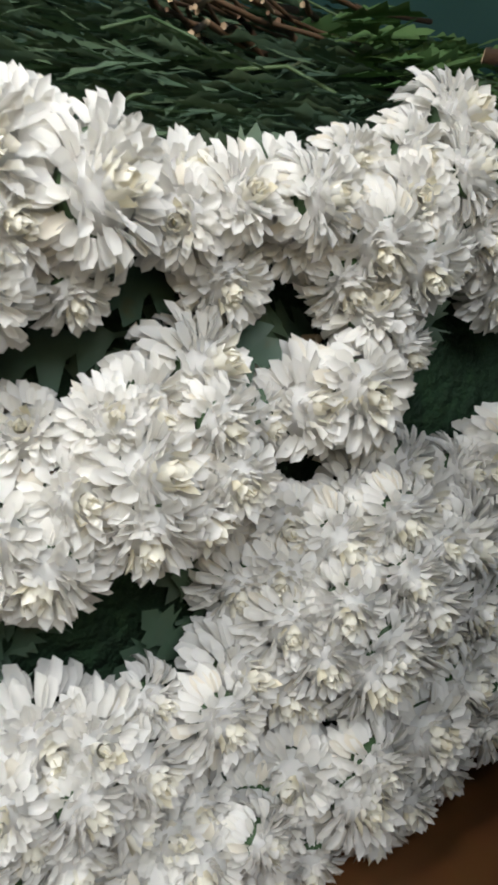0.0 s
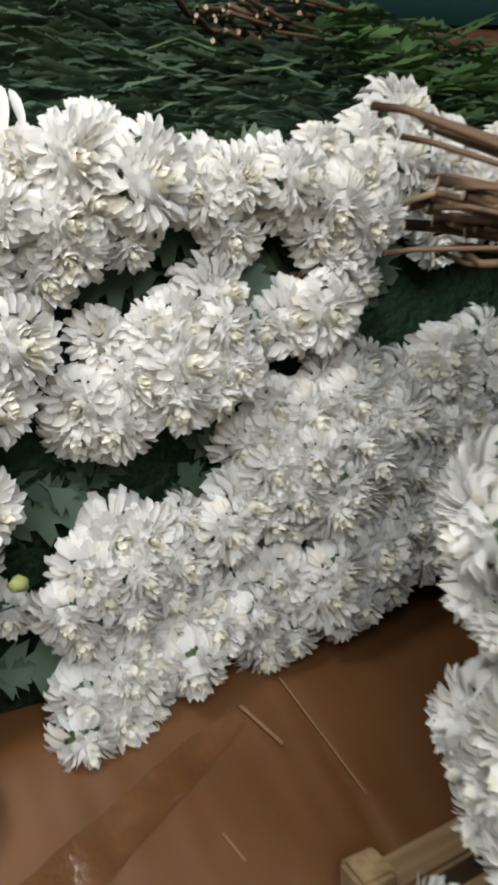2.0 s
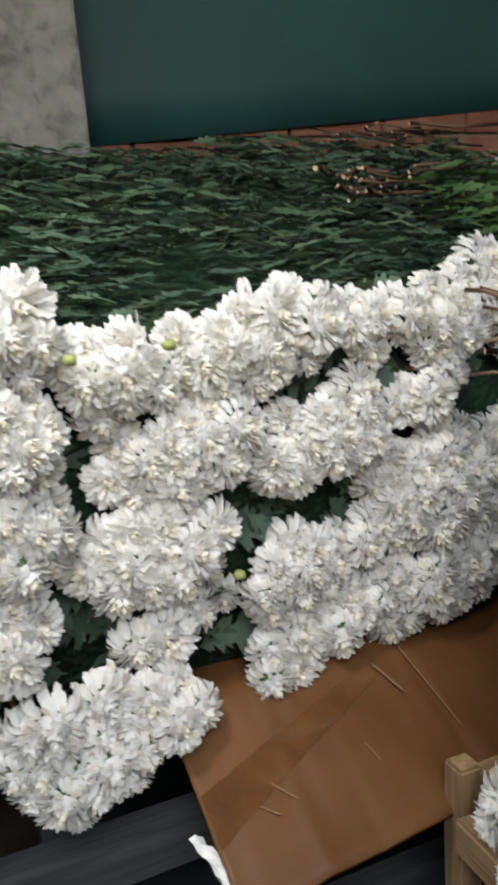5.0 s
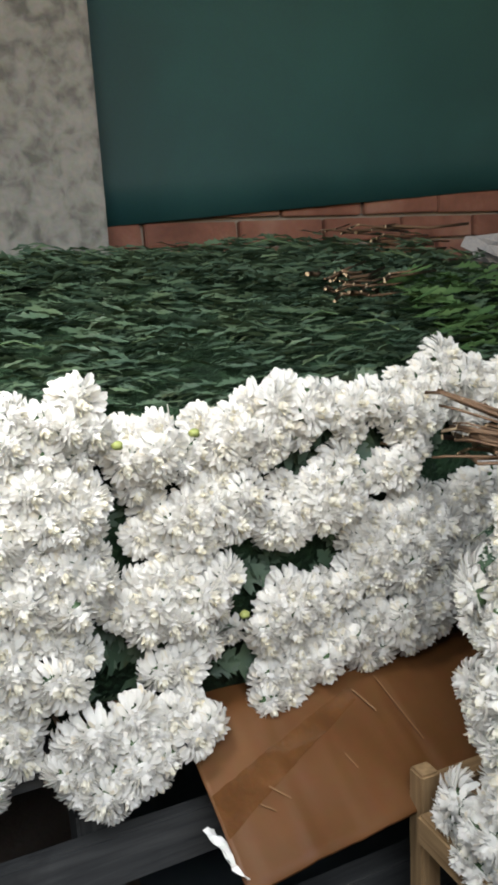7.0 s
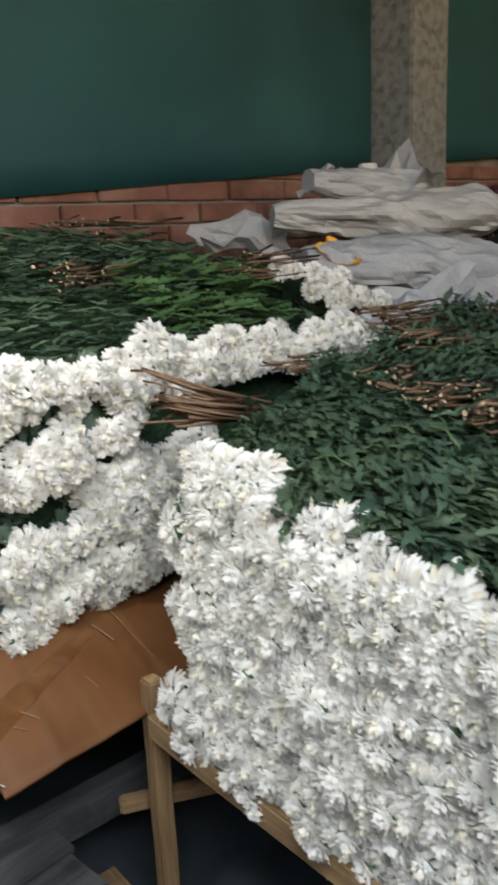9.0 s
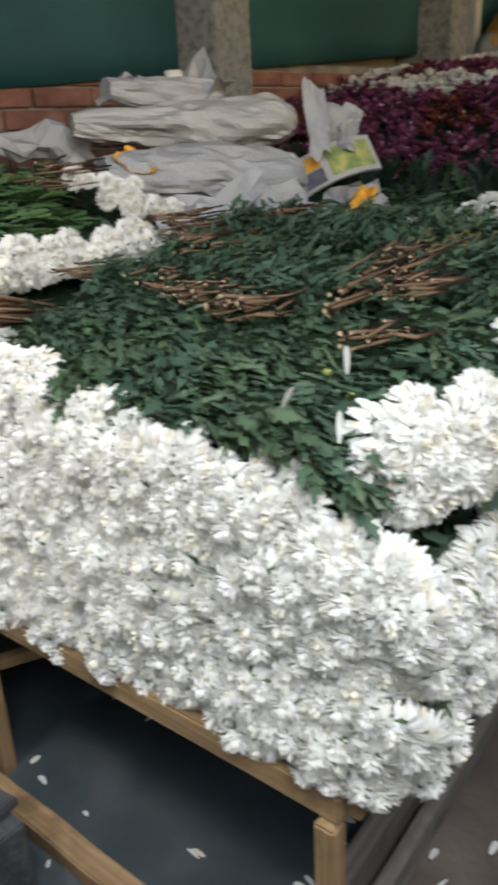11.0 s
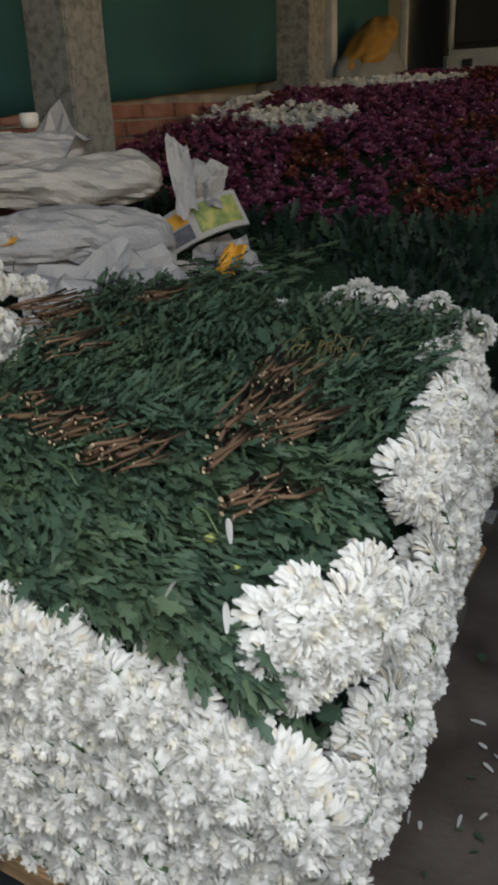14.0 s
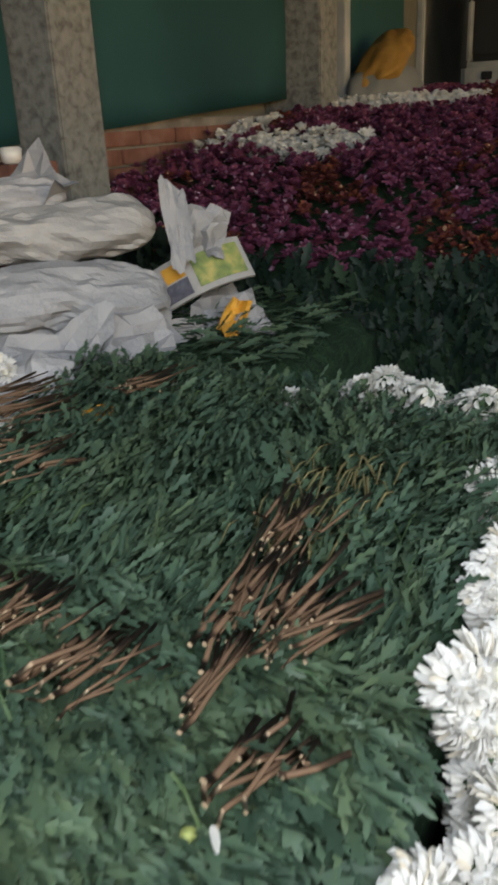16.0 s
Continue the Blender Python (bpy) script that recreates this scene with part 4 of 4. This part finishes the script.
for j in range(31):
    for i in range(41):
        x, y = -0.05 + 1.75 * i / 40, -0.60 + 2.0 * j / 30
        tarp_verts.append((x, y, 0.008 + 0.008 * noise.noise(Vector((x * 5, y * 5, 7)))))
for j in range(30):
    for i in range(40):
        a = j * 41 + i
        tarp_faces.append((a, a + 1, a + 42, a + 41))
tarp = tagged(new("tarpaulin", mesh_of("tarpaulin", tarp_verts, tarp_faces, [TARP], None, True)), "dark blue grey tarpaulin lying on the floor", "tarpaulin")
sol = tarp.modifiers.new("thickness", "SOLIDIFY")
sol.thickness = 0.002


# ---- newspaper parcels ----
def parcel(p, q, r0, r1, mat, seed, label, squash=0.70, crush=0.050, name="newspaper_parcel"):
    """A paper wrap from p (gathered end) to q (folded-in end), pressed into broad flat facets."""
    p, q = Vector(p), Vector(q)
    nu, nv = 40, 34
    ln = (q - p).length
    verts, faces = [], []
    for j in range(nv + 1):
        t = j / nv
        r = (r0 + (r1 - r0) * t ** 0.7) * (1 if t < 0.85 else 1 - 0.55 * ((t - 0.85) / 0.15) ** 2)
        for i in range(nu):
            a = 2 * math.pi * i / nu
            c = Vector((math.cos(a) * 0.9, math.sin(a) * 0.9, t * ln * 3.2 + seed * 3.7))
            c += 0.5 * Vector(noise.noise_vector(c * 1.3))
            fold = (1 - 2 * abs(noise.noise(c * 1.6))) * 0.5 + (1 - 2 * abs(noise.noise(c * 3.4 + Vector((5, 1, 2))))) * 0.22
            rr = r * (0.92 + 0.35 * noise.noise(c * 0.8)) + crush * fold * min(1, r / 0.09)
            verts.append((t * ln, rr * math.cos(a), rr * math.sin(a) * squash))
    for j in range(nv):
        for i in range(nu):
            a, b = j * nu + i, j * nu + (i + 1) % nu
            faces.append((a, a + nu, b + nu, b))
    faces += [tuple(range(nu)), tuple(range(nv * nu + nu - 1, nv * nu - 1, -1))]
    root = empty(name, Matrix.Translation(p) @ (q - p).to_track_quat("X", "Z").to_matrix().to_4x4())
    ob = new("paper_wrap", mesh_of("paper_wrap", verts, faces, [mat]))
    ob.parent = root
    ring = [(0.2 * ln, (r0 + 0.3 * (r1 - r0)) * 1.1 * math.cos(g), (r0 + 0.3 * (r1 - r0)) * 1.1 * squash * math.sin(g)) for g in np.arange(17) * math.pi / 8]
    v, f, caps = tubes([ring], 0.0014, np.random.default_rng(seed))
    tie = new("tie_string", mesh_of("tie_string", v, f, [STEM], None, True))
    tie.parent = root
    return tagged(root, label, "paper parcel", "parcels of wrapped flowers")


def crumple(x, y, z, w, d, h, mat, seed, label, rz=0.0, rx=0.0, ry=0.0, name="crumpled_paper", out=None):
    """A creased sheet of paper with folds."""
    n = 7
    rng = random.Random(seed)
    verts, faces = [], []
    for j in range(n + 1):
        for i in range(n + 1):
            u, v = i / n - 0.5, j / n - 0.5
            c = Vector((u * 1.7 + seed, v * 1.7, 1.3))
            k = 1.1 * noise.noise(c) + 0.35 * noise.noise(c * 2.4) + rng.uniform(-0.10, 0.10)
            verts.append((w * u * (1 + 0.3 * noise.noise(c + Vector((9, 0, 0)))) + rng.uniform(-0.3, 0.3) * w / n, d * v * (1 + 0.3 * noise.noise(c + Vector((0, 9, 0)))) + rng.uniform(-0.3, 0.3) * d / n, h * k))
    for j in range(n):
        for i in range(n):
            a = j * (n + 1) + i
            if (i + j) % 2:
                faces += [(a, a + 1, a + n + 2), (a, a + n + 2, a + n + 1)]
            else:
                faces += [(a, a + 1, a + n + 1), (a + 1, a + n + 2, a + n + 1)]
    ob = new(name, mesh_of(name, verts, faces, [mat]))
    ob.matrix_world = facing((x, y, z), out, (0, 0, 1), rz) if out else pose(x, y, z, rx, ry, rz)
    mod = ob.modifiers.new("thickness", "SOLIDIFY")
    mod.thickness = 0.001
    return tagged(ob, label, "paper")


parcel((1.42, 1.06, 1.42), (2.10, 0.64, 1.39), 0.05, 0.16, PAPER, 3, "flower parcel wrapped in plain crumpled newsprint", 0.58)
parcel((1.34, 0.84, 1.25), (1.93, 0.48, 1.22), 0.10, 0.14, NEWS, 8, "flower parcel wrapped in printed grey newspaper")
parcel((1.55, 1.02, 1.53), (1.95, 0.85, 1.50), 0.05, 0.08, NEWS, 13, "small newspaper parcel on top of the pile")
GREENPRINT = mottled("green_yellow_print", (0.10, 0.15, 0.05), (0.22, 0.26, 0.08), (0.42, 0.36, 0.12), 22, 0.7, 0.2)
TOWARDS = (-0.80, -0.54, 0.35)
crumple(1.835, 0.90, 1.53, 0.28, 0.26, 0.16, NEWS, 2, "crumpled grey newspaper sheet on the parcels", 25, out=(-0.6, -0.5, 0.8))
crumple(1.70, 0.98, 1.50, 0.26, 0.18, 0.10, NEWS, 21, "crumpled grey newspaper sheet on the parcels", -20, out=(-0.4, -0.5, 0.9))
crumple(2.06, 0.49, 1.395, 0.075, 0.27, 0.025, NEWS, 17, "upright folded newspaper strip beside the parcels", 6, out=TOWARDS)
crumple(2.16, 0.46, 1.36, 0.13, 0.16, 0.08, NEWS, 4, "open crumpled newspaper cone beside the parcels", -12, out=TOWARDS)


def colour_page(m, w, h):
    """A thick folded newspaper page, slightly bowed, with printed pictures on its face."""
    def bowed(sx, sy, cx, cy, lift, thick):
        bm = bmesh.new()
        bmesh.ops.create_cube(bm, size=1)
        bmesh.ops.scale(bm, vec=(sx, sy, thick), verts=bm.verts)
        bmesh.ops.subdivide_edges(bm, edges=[e for e in bm.edges if abs(e.verts[0].co.x - e.verts[1].co.x) > 1e-4], cuts=9, use_grid_fill=True)
        for v in bm.verts:
            v.co += Vector((cx, cy, 0))
            v.co.z += lift + 0.05 * (1 - (2 * v.co.x / w) ** 2) + 0.01 * math.sin(9 * v.co.x)
        return bm
    root = tagged(empty("newspaper_page", m), "folded colour newspaper page with orange and green pictures", "newspaper")
    part("sheet", bowed(w, h, 0, 0, 0, 0.014), PAPER, root)
    part("picture", bowed(w * 0.50, h * 0.74, w * 0.20, 0.0, 0.0085, 0.002), GREENPRINT, root, "green printed picture")
    part("picture", bowed(w * 0.20, h * 0.36, -w * 0.24, h * 0.20, 0.0085, 0.002), ORANGE, root, "orange printed picture")
    part("picture", bowed(w * 0.26, h * 0.40, -w * 0.26, -h * 0.22, 0.0085, 0.002), INK, root, "dark blue printed picture")


INK = mottled("dark_printed_picture", (0.06, 0.06, 0.08), (0.10, 0.10, 0.13), (0.2, 0.2, 0.24), 30, 0.7, 0.1)
colour_page(facing((2.16, 0.49, 1.225), (-0.72, -0.50, 0.55), (0, 0, 1), 20), 0.33, 0.145)
crumple(2.28, 0.55, 1.06, 0.26, 0.14, 0.08, NEWS, 6, "torn newspaper sheet below the colour page", 18, out=TOWARDS)
crumple(1.80, 0.58, 1.09, 0.40, 0.20, 0.12, NEWS, 7, "loose grey newspaper sheets spread on the leaves", 22, out=(-0.5, -0.4, 0.8))
crumple(1.66, 0.62, 1.10, 0.34, 0.22, 0.12, NEWS, 9, "loose grey newspaper sheets spread on the leaves", -10, out=(-0.5, -0.4, 0.8))
crumple(1.44, 0.47, 1.16, 0.36, 0.20, 0.10, NEWS, 41, "loose grey newspaper sheets spread on the leaves", 12, out=(-0.5, -0.45, 0.8))
crumple(1.64, 0.44, 1.15, 0.32, 0.18, 0.09, NEWS, 42, "pale folded newspaper sheet in front of the parcels", 24, out=(-0.55, -0.4, 0.75))
crumple(1.30, 0.42, 1.135, 0.22, 0.15, 0.07, NEWS, 43, "torn grey newspaper scrap beside the cut stems", -8, out=(-0.4, -0.4, 0.9))
crumple(1.93, 0.47, 1.08, 0.26, 0.12, 0.07, PAPER, 10, "pale torn paper flap on the leaves", 14, out=(-0.4, -0.4, 0.9))
crumple(2.14, 0.36, 1.085, 0.20, 0.19, 0.12, NEWS, 11, "crumpled newspaper ball near the heap edge", 20, out=TOWARDS)
crumple(2.105, 0.335, 1.115, 0.07, 0.13, 0.04, ORANGE, 12, "orange printed paper scrap in the crumple", -30, out=TOWARDS)
crumple(1.24, 0.16, 1.115, 0.07, 0.035, 0.02, ORANGE, 18, "orange printed paper scrap on the leaves", 15, out=TOWARDS)
crumple(1.41, 0.74, 1.30, 0.17, 0.13, 0.04, ORANGE, 14, "orange printed paper corner on a parcel", 30, 25, -10)
crumple(1.44, 1.22, 1.36, 0.34, 0.20, 0.10, NEWS, 15, "crumpled grey newspaper lying by the brick wall", -20, 20, 0)
crumple(2.60, -0.48, 0.06, 0.24, 0.18, 0.12, PAPER, 16, "pale crumpled paper on the floor by the cot", 10, 40, 0)


# ---- coloured flowers in the next stand ----
def far_height(x, y):
    d = max(0.0, (x - 2.55 - 0.9 * max(0, 0.35 - y)) * 0.9 + 0.25 * y)
    return 1.12 + 0.78 * (1 - math.exp(-d / 1.9))


def low_head(rng, r):
    verts, faces = [], []
    for k, (count, ln, a) in enumerate(((8, 1.0, 82), (7, 0.75, 50), (4, 0.45, 15))):
        for i in range(count):
            g = 2 * math.pi * (i + 0.5 * k + rng.uniform(-0.3, 0.3)) / count
            e = radians(a + rng.uniform(-14, 14))
            L, w = r * ln * rng.uniform(0.8, 1.15), r * 0.26
            c, s, at = math.cos(g), math.sin(g), len(verts)
            for t, ww in ((0.05, 0.4), (0.6, 1.0), (1.0, 0.35)):
                x, z = L * t * math.sin(e), L * t * math.cos(e) + 0.1 * r * k
                verts += [(c * x + s * w * ww, s * x - c * w * ww, z), (c * x - s * w * ww, s * x + c * w * ww, z)]
            faces += [(at, at + 2, at + 3, at + 1), (at + 2, at + 4, at + 5, at + 3)]
    return np.array(verts), np.array(faces)


def flower_field(name, pick, count, mat, seed, label, r=0.034):
    """Upright flowers of one colour in the next stand, packed over its sloping top."""
    rng = random.Random(seed)
    kinds = [low_head(rng, r) for _ in range(6)]
    V, F, at, made = [], [], 0, 0
    while made < count:
        x, y = rng.uniform(2.55, 7.2), rng.uniform(-0.35, 1.62)
        if not pick(x, y):
            continue
        v, f = kinds[rng.randrange(6)]
        m = np.array(pose(0, 0, 0, rng.uniform(-35, 35), rng.uniform(-45, 15), rng.uniform(0, 360)).to_3x3())
        V.append(v @ m.T + (x, y, far_height(x, y) + rng.uniform(-0.035, 0.03)))
        F.append(f + at)
        at += len(v)
        made += 1
    ob = new(name, array_mesh(name, np.concatenate(V), np.concatenate(F), [mat]))
    return tagged(ob, label, "flowers", "", "stuff")


def in_field(x, y):
    return x > 2.62 + 0.9 * max(0, 0.35 - y) and y > -0.28


def in_white(x, y):
    blob = lambda cx, cy, a, b: ((x - cx) / a) ** 2 + ((y - cy) / b) ** 2 < 1 + 0.5 * noise.noise(Vector((x * 4, y * 4, 0)))
    return blob(3.98, 0.98, 0.26, 0.36) or blob(4.2, 1.52, 0.45, 0.10) or blob(5.5, 1.02, 0.45, 0.52)


def rusty(x, y):
    return noise.noise(Vector((x * 1.7, y * 2.3, 5))) > 0.38 or (y < 0.1 and noise.noise(Vector((x * 3, y * 3, 8))) > 0.0) or x > 5.4 and y < 0.7


# filler body again, coloured as the shade under the flower field
mound("packed_foliage", 2.62, 7.3, -0.25, 1.60, lambda x, y: far_height(x, y) - 0.07 if in_field(x, y) else 0.5, 0.0, 0.09, SHADE_CORE, "leafy body of the next flower stand, inner shade in its colour")
flower_field("magenta_flowers", lambda x, y: in_field(x, y) and not in_white(x, y) and not rusty(x, y), 2600, MAGENTA, 31, "dense purple magenta chrysanthemums on the next stand")
flower_field("rust_red_flowers", lambda x, y: in_field(x, y) and not in_white(x, y) and rusty(x, y), 1100, RUST, 32, "rust red and orange chrysanthemums on the next stand")
flower_field("white_flowers", lambda x, y: in_field(x, y) and in_white(x, y), 800, PETAL, 33, "white chrysanthemums among the purple ones")
# leafy side of that stand, its shade put into the leaf colour
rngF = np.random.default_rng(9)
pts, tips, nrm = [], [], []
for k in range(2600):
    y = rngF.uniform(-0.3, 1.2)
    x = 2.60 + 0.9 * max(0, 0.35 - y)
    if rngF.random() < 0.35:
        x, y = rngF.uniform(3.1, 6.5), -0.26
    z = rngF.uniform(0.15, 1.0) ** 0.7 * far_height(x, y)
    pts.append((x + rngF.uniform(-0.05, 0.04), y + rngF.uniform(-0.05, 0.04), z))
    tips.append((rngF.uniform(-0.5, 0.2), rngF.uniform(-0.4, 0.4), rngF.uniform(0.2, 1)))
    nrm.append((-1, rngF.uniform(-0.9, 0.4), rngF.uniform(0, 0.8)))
cover("leaf_wall", pts, tips, nrm, 0.085 * rngF.uniform(0.6, 1.3, len(pts)), 10, "upright foliage below the purple flowers, shade put into its green", 0.7, SHADELEAF)


# ---- far bay ----
slab("door_frame", 5.62, 5.72, 1.50, 1.60, 0, 3.39, PAINTED, "pale painted post in the dim far bay", "post", bevel=0.006)
slab("pole", 7.12, 7.18, 1.46, 1.52, 0, 3.39, PAINTED, "thin pale pole in the dim far bay", "pole", bevel=0.01)
sack = bmesh.new()
bmesh.ops.create_icosphere(sack, subdivisions=4, radius=0.5)
for v in sack.verts:
    v.co = Vector((v.co.x * 0.80, v.co.y * 0.34, v.co.z * 0.21)) * (1 + 0.22 * noise.noise(v.co * 5))
sack_ob = part("yellow_sack", sack, YELLOW, None, "", pose(6.02, 1.36, 2.02, 0, -30, 0), True)
tagged(sack_ob, "bulging yellow marigold sack resting on pale sacks", "sack")
sack = bmesh.new()
bmesh.ops.create_icosphere(sack, subdivisions=4, radius=0.5)
for v in sack.verts:
    v.co = Vector((v.co.x * 1.1, v.co.y * 0.5, v.co.z * 0.55)) * (1 + 0.15 * noise.noise(v.co * 4))
tagged(part("pale_sack", sack, PLASTER, None, "", pose(6.15, 1.42, 1.76, 0, 0, 0), True), "grey woven sack standing behind the flowers", "sack")

truck = tagged(empty("parked_truck", pose(8.6, 0.80, 0, 0, 0, 0)), "pale parked truck beyond the flower stand", "truck")
part("body", box_bm(1.6, 1.2, 1.1, 0.05), PAINTED, truck, "", pose(0.2, 0, 1.50))
part("cab", box_bm(1.5, 1.15, 0.8, 0.06), DARKGLASS, truck, "dark cab glass", pose(0.2, 0, 2.45))
part("lamp", box_bm(0.02, 0.10, 0.07, 0.006), DARKGLASS, truck, "dark square lamp", pose(-0.605, 0.35, 1.93))
part("mirror_arm", box_bm(0.04, 0.05, 0.5, 0.015), PAINTED, truck, "pale mirror arm", pose(-0.60, 0.52, 2.30))
for x in (-0.3, 0.7):
    for y in (-0.5, 0.5):
        bm = bmesh.new()
        bmesh.ops.create_cone(bm, cap_ends=True, segments=24, radius1=0.36, radius2=0.36, depth=0.2)
        bmesh.ops.bevel(bm, geom=[e for e in bm.edges if e.calc_face_angle(0) > 0.8], offset=0.04, segments=2, affect="EDGES")
        part("wheel", bm, TARP, truck, "black tyre", pose(x, y, 0.361, 90, 0, 0))
part("chassis", box_bm(1.9, 0.8, 0.3, 0.03), TARP, truck, "", pose(0.2, 0, 0.82))

# ---- white cup on a brick pier ----
bm = bmesh.new()
bmesh.ops.create_cone(bm, cap_ends=True, segments=24, radius1=0.036, radius2=0.042, depth=0.06)
bmesh.ops.bevel(bm, geom=[e for e in bm.edges if e.calc_face_angle(0) > 0.8], offset=0.006, segments=2, affect="EDGES")
tagged(part("cup", bm, PVC, None, "", pose(2.34, 1.435, 1.602), True), "white plastic cup standing on the brick pier", "cup")

# ---- litter on the floor ----
rngL = random.Random(77)
pet_v, pet_f, at = [], [], 0
for k in range(380):
    x, y = rngL.uniform(-0.6, 3.4), rngL.uniform(-1.9, -0.72)
    if k % 5 == 0:
        x, y = rngL.uniform(-0.3, 1.4), rngL.uniform(-0.6, 0.2)
    rows, tip = petal_rows(rngL.uniform(0.012, 0.045), rngL.uniform(0.006, 0.015), 85, 92, 0.3)
    m = pose(x, y, 0.014, rngL.uniform(-15, 15), 0, rngL.uniform(0, 360))
    v = [tuple(m @ Vector(p)) for r in rows for p in r] + [tuple(m @ Vector(tip))]
    pet_v += v
    pet_f += [tuple(at + i for i in f) for f in [(3 * a + b, 3 * a + b + 3, 3 * a + b + 4, 3 * a + b + 1) for a in range(3) for b in range(2)] + [(9, 12, 10), (10, 12, 11)]]
    at += 13
tagged(new("petal_litter", mesh_of("petal_litter", pet_v, pet_f, [PETAL], None, True)), "white petals scattered over the dark floor", "petals", "", "stuff")
rngN = np.random.default_rng(12)
n = 130
p = np.stack([rngN.uniform(0.2, 3.5, n), rngN.uniform(-1.6, -0.74, n), np.full(n, 0.012)], 1)
t = np.stack([rngN.uniform(-1, 1, n), rngN.uniform(-1, 1, n), np.zeros(n)], 1)
cover("leaf_litter", p, t, np.tile((0.1, 0.1, 1.0), (n, 1)), 0.05 * rngN.uniform(0.5, 1.3, n), 13, "trodden green leaves on the dark floor")

# ---- brick wall, brick by brick ----
wall = tagged(empty("brick_wall", Matrix.Identity(4)), "low red brick wall below the green sheet", "wall", "", "structure")
part("mortar_bed", box_bm(6.2, 0.10, 1.70, 0), MORTAR, wall, "grey mortar", pose(1.9, WALL_Y + 0.05, 0.85))
part("pier", box_bm(0.26, 0.28, 1.57, 0.006, 0.003, 6), BRICK, wall, "red brick pier", pose(2.40, 1.52, 0.786))
brick_meshes = []
for k in range(4):
    me = bpy.data.meshes.new("brick")
    bm = box_bm(0.298, 0.03, 0.070, 0.004)
    for v in bm.verts:
        v.co += Vector(noise.noise_vector(v.co * 12 + Vector((k * 7, 0, 0)))) * 0.004
    bm.to_mesh(me)
    bm.free()
    me.materials.append(BRICK)
    brick_meshes.append(me)
rngW = random.Random(6)
for row in range(8):
    for col in range(18):
        x = -0.9 + 0.310 * col + (0.155 if row % 2 else 0) + rngW.uniform(-0.004, 0.004)
        if -0.02 < x < 0.10 or 2.40 < x < 2.75 or x > 4.4:
            continue
        ob = new("brick", brick_meshes[rngW.randrange(4)])
        ob.parent = wall
        ob.location = (x, WALL_Y - 0.012 + rngW.uniform(-0.003, 0.003), 1.04 + 0.083 * row)
